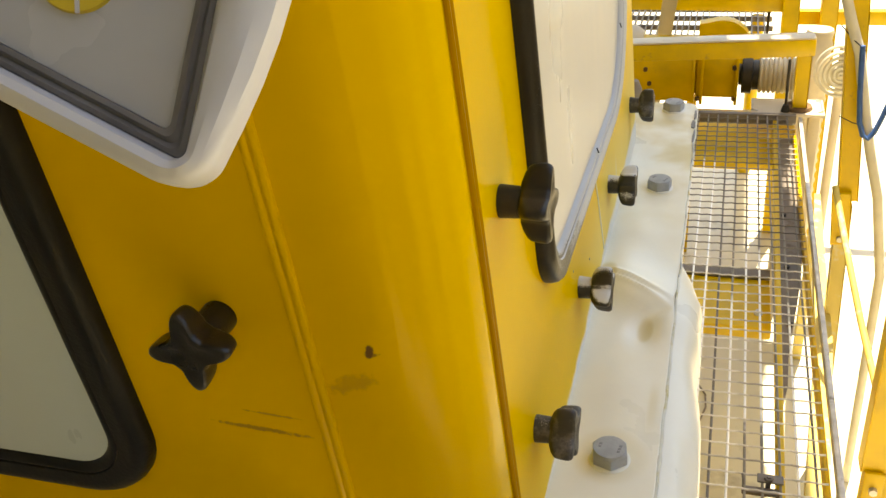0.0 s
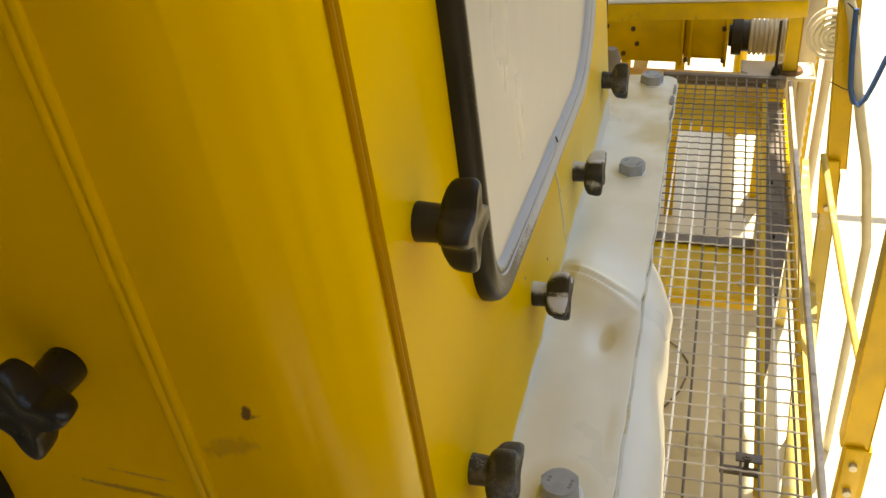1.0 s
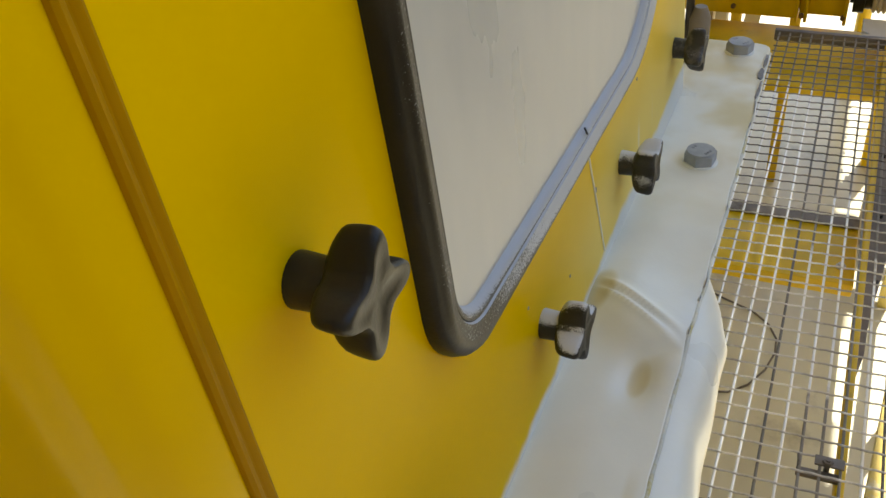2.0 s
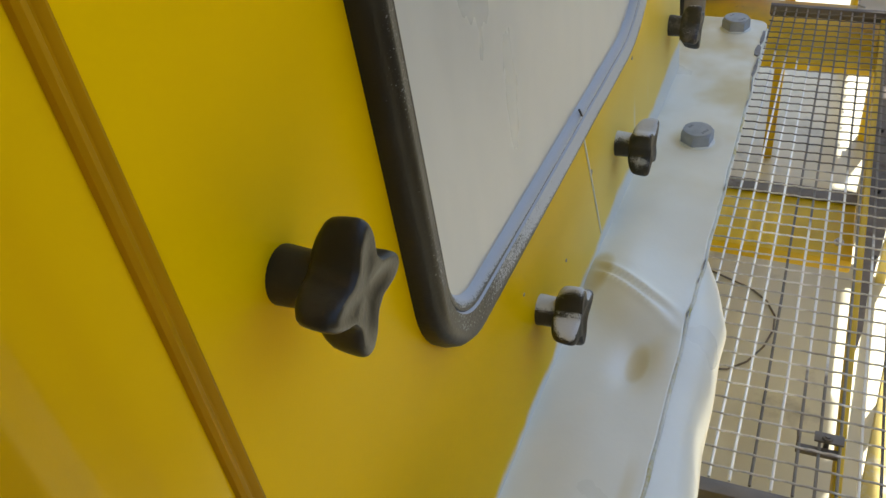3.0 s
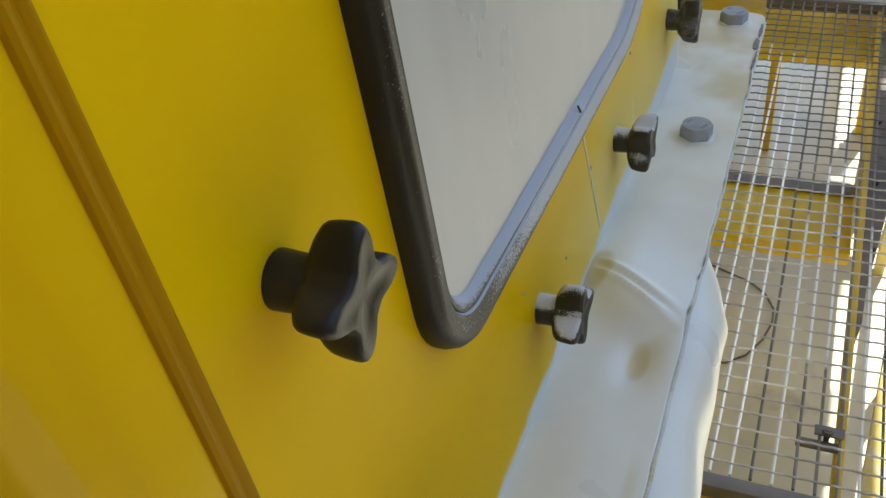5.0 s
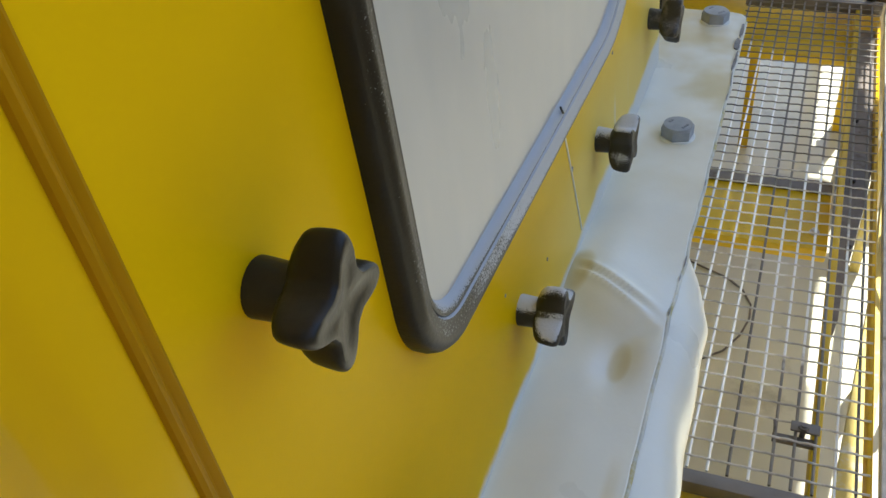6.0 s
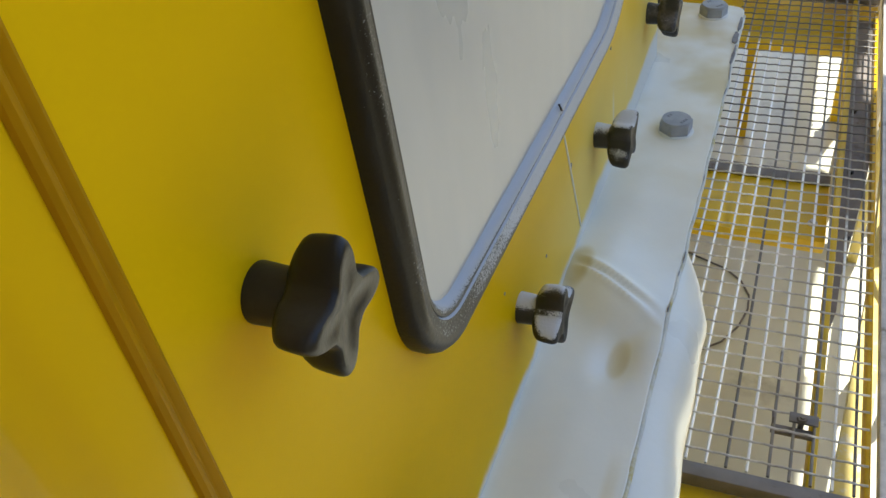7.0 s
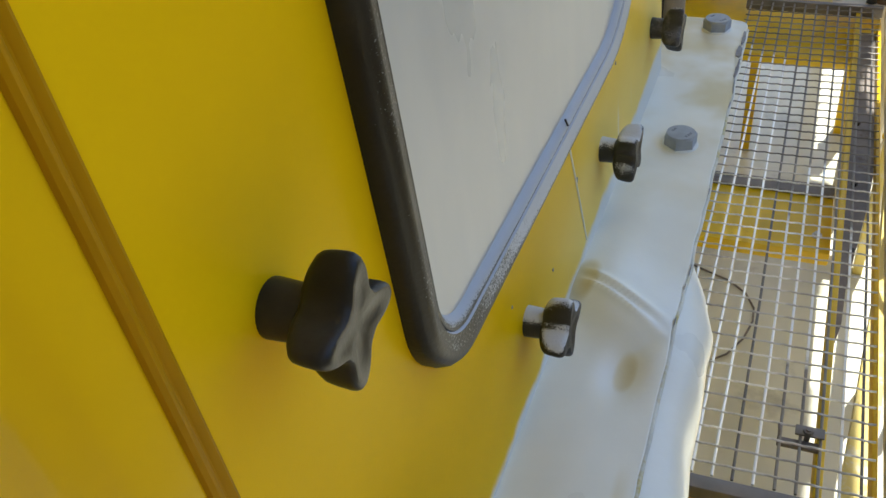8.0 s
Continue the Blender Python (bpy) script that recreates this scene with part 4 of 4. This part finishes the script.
for k in range(26):
    for dz, r in ((0.0, 0.058), (0.008, 0.064), (0.016, 0.058)):
        z = DECK_Z + 0.055 * k + dz * 2.2
        pts.append((0.545, 4.02, z))
        rs.append(r)
tube(bm, pts, rs, 24)
part("hose_body", bm, cream_paint, duct)

# lifting lug and the machine behind
lug = thing("lifting_lug", (0.1, 4.1, -1.12), "yellow steel lifting lug on a yellow machine base", "lug")
bm = bmesh.new()
outer = [(-0.012 + 0.0, -1.115), (-0.012, -0.985)] + [(0.100 + 0.145 * math.sin(radians(a)), -1.115 + 0.150 * math.cos(radians(a))) for a in range(-10, 91, 10)]
inner = [(0.050, -1.075), (0.050, -1.052)] + [(0.085 + 0.060 * math.sin(radians(a)), -1.095 + 0.055 * math.cos(radians(a))) for a in range(-10, 91, 10)]
n = min(len(outer), len(inner))
rows = loft(bm, [[(x, 4.06, z) for x, z in outer[:n]], [(x, 4.13, z) for x, z in outer[:n]], [(x, 4.13, z) for x, z in inner[:n]], [(x, 4.06, z) for x, z in inner[:n]], [(x, 4.06, z) for x, z in outer[:n]]], closed=True)
part("eye", bm, yellow_steel, lug)
bm = bmesh.new()
box(bm, (-0.30, 4.02, -1.20), (0.30, 4.30, -1.115), 0.008)
part("machine_base", bm, yellow_steel, lug)
for x in (-0.34, -0.06):
    bm = bmesh.new()
    box(bm, (x, 4.25, DECK_Z), (x + 0.05, 4.29, -1.13), 0.004)
    part("leg", bm, yellow_steel, lug)

strut = thing("strut", (-0.18, 4.2, -1.15), "pale painted flat strut leaning against the far frame", "strut")
bm = bmesh.new()
bar(bm, (-0.35, 4.45, DECK_Z), (-0.13, 4.35, -0.55), 0.075, 0.02, (0, 1, 0), 0.004)
part("flat", bm, cream_paint, strut)

far_frame = thing("far_platform", (0.0, 4.9, -1.30), "yellow framed platform with steel grid floor in the distance", "platform")
bm = bmesh.new()
bar(bm, (-0.9, 4.60, -1.02), (0.42, 4.60, -1.035), 0.06, 0.075, bevel=0.005)
part("front_beam", bm, yellow_steel, far_frame)
for x in (0.435, 0.625):
    bm = bmesh.new()
    bar(bm, (x + 0.02, 4.58, DECK_Z), (x - 0.01, 4.58, -0.2), 0.085, 0.07, (0, 1, 0), 0.005)
    part("post", bm, yellow_steel, far_frame)
bm = bmesh.new()
bar(bm, (0.40, 4.66, -1.12), (1.3, 4.66, -1.12), 0.06, 0.075, bevel=0.005)
part("side_beam", bm, yellow_steel, far_frame)
for k in range(34):
    bm = bmesh.new()
    box(bm, (-0.86 + 0.036 * k, 4.66, -1.33), (-0.853 + 0.036 * k, 5.7, -1.30))
    part("slat", bm, dull_steel, far_frame, smooth=False)
bm = bmesh.new()
for k in range(6):
    box(bm, (-0.88, 4.70 + 0.19 * k, -1.335), (0.38, 4.72 + 0.19 * k, -1.305))
part("slat_tie", bm, dull_steel, far_frame, smooth=False)
bm = bmesh.new()
tube(bm, [(0.33, 4.62, -1.31), (0.33, 4.62, -0.8)], 0.008, 8)
part("rod", bm, dark_metal, far_frame)
for x, y in ((-0.8, 5.0), (0.3, 5.4)):
    bm = bmesh.new()
    tube(bm, [(x, y, DECK_Z), (x, y, -1.335)], 0.04, 12)
    part("column", bm, yellow_steel, far_frame)
tank = thing("round_tank", (-0.62, 4.15, -1.3), "pale rounded tank end behind the cab", "tank")
bm = bmesh.new()
tube(bm, [(-0.50, 4.30, -1.22), (-0.49, 4.30, -1.22), (-0.34, 4.30, -1.22), (-0.30, 4.30, -1.22), (-0.285, 4.30, -1.22)], [0.02, 0.15, 0.15, 0.12, 0.05], 30)
part("shell", bm, cream_paint, tank)
bm = bmesh.new()
box(bm, (-0.45, 4.24, DECK_Z), (-0.36, 4.36, -1.35), 0.005)
part("saddle", bm, cream_paint, tank)

# pipe behind the cab's rear edge
pipe = thing("riser_pipe", (-0.035, 0.80, DECK_Z), "dark riser pipe behind the cab's rear edge", "pipe")
bm = bmesh.new()
tube(bm, [(-0.040, 0.80, DECK_Z), (-0.040, 0.80, 0.9)], 0.0055, 12)
part("tube", bm, dark_metal, pipe)
bm = bmesh.new()
tube(bm, [(-0.026, 0.80, -0.16), (-0.026, 0.80, -0.10), (-0.026, 0.80, -0.085)], [0.014, 0.014, 0.008], 18)
part("fitting", bm, dull_steel, pipe)

# ---------------------------------------------------------------- to the right of the walkway
post = thing("rail_post", (0.55, 2.5, DECK_Z), "yellow flat steel post with bolted lap joint", "post")
bm = bmesh.new()
bar(bm, (0.560, 2.50, -1.12), (0.438, 2.50, 0.35), 0.064, 0.05, (0, 1, 0), 0.004)
part("upper_bar", bm, yellow_steel, post)
bm = bmesh.new()
bar(bm, (0.552, 2.46, -1.28), (0.534, 2.46, -1.08), 0.062, 0.012, (0, 1, 0), 0.003)
part("lap_plate", bm, yellow_steel, post)
bm = bmesh.new()
tube(bm, [(0.548, 2.456, -1.255), (0.548, 2.442, -1.255)], 0.011, 6)
part("bolt", bm, galvanised, post)
bm = bmesh.new()
bar(bm, (0.60, 2.52, DECK_Z), (0.555, 2.52, -1.15), 0.05, 0.05, (0, 1, 0), 0.004)
part("lower_bar", bm, pale_yellow, post)
bm = bmesh.new()
tube(bm, [(0.500, 2.38, -1.02), (0.532, 2.20, -1.13), (0.584, 2.02, -1.30), (0.635, 1.82, -1.44)], 0.011, 12)
brace = tagged(put("brace_tube", bm, pale_yellow), "faded yellow round brace between post and bracket", "brace")

side = thing("side_post", (0.62, 1.6, DECK_Z), "yellow steel side post with bolted foot bracket", "post")
bm = bmesh.new()
bar(bm, (0.612, 1.60, -1.525), (0.615, 1.60, 0.4), 0.075, 0.06, (0, 1, 0), 0.004)
part("upright", bm, yellow_steel, side)
bm = bmesh.new()
box(bm, (0.585, 1.555, -1.715), (0.640, 1.568, -1.515), 0.005)
part("bracket", bm, yellow_steel, side)
for z in (-1.575, -1.677):
    bm = bmesh.new()
    tube(bm, [(0.613, 1.556, z), (0.613, 1.540, z)], 0.012, 6)
    part("bolt", bm, galvanised, side, "bare steel bolt")
bm = bmesh.new()
box(bm, (0.59, 1.57, DECK_Z), (0.66, 1.63, -1.53), 0.004)
part("leg", bm, yellow_steel, side)

# plate on legs, added where a post's shadow makes an olive band
girder = thing("shadow_plate", (0.5, 2.3, -1.7), "faded yellow plate standing in for a post's shadow beside the walkway", "girder")
bm = bmesh.new()
loops = []
for y, x0, x1 in ((1.0, 0.385, 0.450), (1.5, 0.430, 0.500), (2.3, 0.502, 0.560), (3.1, 0.535, 0.575), (3.5, 0.560, 0.585)):
    loops.append([(x0, y, -1.66), (x0, y, -1.60), (x1, y, -1.60), (x1, y, -1.66)])
rows = loft(bm, loops)
bm.faces.new(rows[0])
bm.faces.new(rows[-1][::-1])
part("top_plate", bm, pale_yellow, girder, smooth=False)
for y, x in ((1.2, 0.44), (3.3, 0.56)):
    bm = bmesh.new()
    box(bm, (x - 0.02, y, DECK_Z), (x + 0.02, y + 0.05, -1.66), 0.003)
    part("leg", bm, pale_yellow, girder)

# hose and rope beside the post
bm = bmesh.new()
tube(bm, [(0.40, 2.40, 0.5), (0.43, 2.42, -0.1), (0.452, 2.44, -0.38), (0.485, 2.44, -0.48), (0.522, 2.44, -0.58), (0.548, 2.44, -0.70), (0.575, 2.44, -0.82), (0.600, 2.44, -0.92), (0.645, 2.44, -1.08), (0.70, 2.46, -1.4), (0.72, 2.5, DECK_Z)], 0.0165, 14)
hose = thing("hose", (0.5, 2.44, DECK_Z), "cream hose tied along the yellow post", "hose")
part("tube", bm, hose_white, hose)
bm = bmesh.new()
tube(bm, [(0.525, 2.425, -0.55), (0.536, 2.418, -0.70), (0.548, 2.415, -0.80), (0.563, 2.412, -0.845), (0.580, 2.412, -0.856), (0.596, 2.414, -0.835), (0.612, 2.42, -0.79), (0.64, 2.44, -0.70)], 0.0085, 10)
rope = tagged(put("rope", bm, blue_rope), "blue rope looped beside the hose", "rope")
bm = bmesh.new()
tube(bm, [(0.46, 2.47, -0.50), (0.50, 2.425, -0.535), (0.535, 2.42, -0.565)], 0.0022, 6)
part("tie_wire", bm, dark_metal, hose, "dark tie wire")
bm = bmesh.new()
tube(bm, [(0.49, 2.46, -0.80), (0.53, 2.445, -0.815), (0.60, 2.43, -0.83)], 0.0018, 6)
part("tie_wire", bm, dark_metal, hose, "dark tie wire")

# ---------------------------------------------------------------- small things
for y, z, r in ((0.126, 0.045, 0.0022), (0.060, 0.020, 0.0012), (-0.020, 0.055, 0.0010), (0.250, 0.070, 0.0014)):
    bm = bmesh.new()
    ring = []
    for k in range(12):
        t = 2 * math.pi * k / 12
        q = r * (1 + 0.5 * noise.noise(Vector((math.cos(t) * 2, math.sin(t) * 2, y * 50))))
        ring.append((q * math.cos(t), q * math.sin(t)))
    rows = loft(bm, [[C(h, y + LEAN_Y * z + a, z + b) for a, b in ring] for h in (-0.0005, 0.0004)])
    bm.faces.new(rows[1])
    part("paint_chip", bm, peeled_paint, cab, "grey chip in the yellow paint", smooth=False)
bm = bmesh.new()
run = ((0.107, 0.088), (0.112, 0.075), (0.123, 0.046), (0.136, 0.010), (0.146, -0.018))
tube(bm, [C(0.0002, y + LEAN_Y * z, z) for y, z in run], 0.0009, 6)
part("paint_run", bm, white_paint, cab, "thin white paint run")
bm = bmesh.new()
tube(bm, [(-0.2, 2.50, -2.393), (0.0, 2.55, -2.393), (0.07, 2.617, -2.393), (0.125, 2.73, -2.393), (0.152, 2.85, -2.393), (0.148, 2.94, -2.393), (0.105, 3.03, -2.393), (0.03, 3.10, -2.393), (-0.25, 3.22, -2.393)], 0.0045, 8)
tagged(put("loose_cable", bm, dull_steel), "loose dark cable looped on the deck below", "cable")
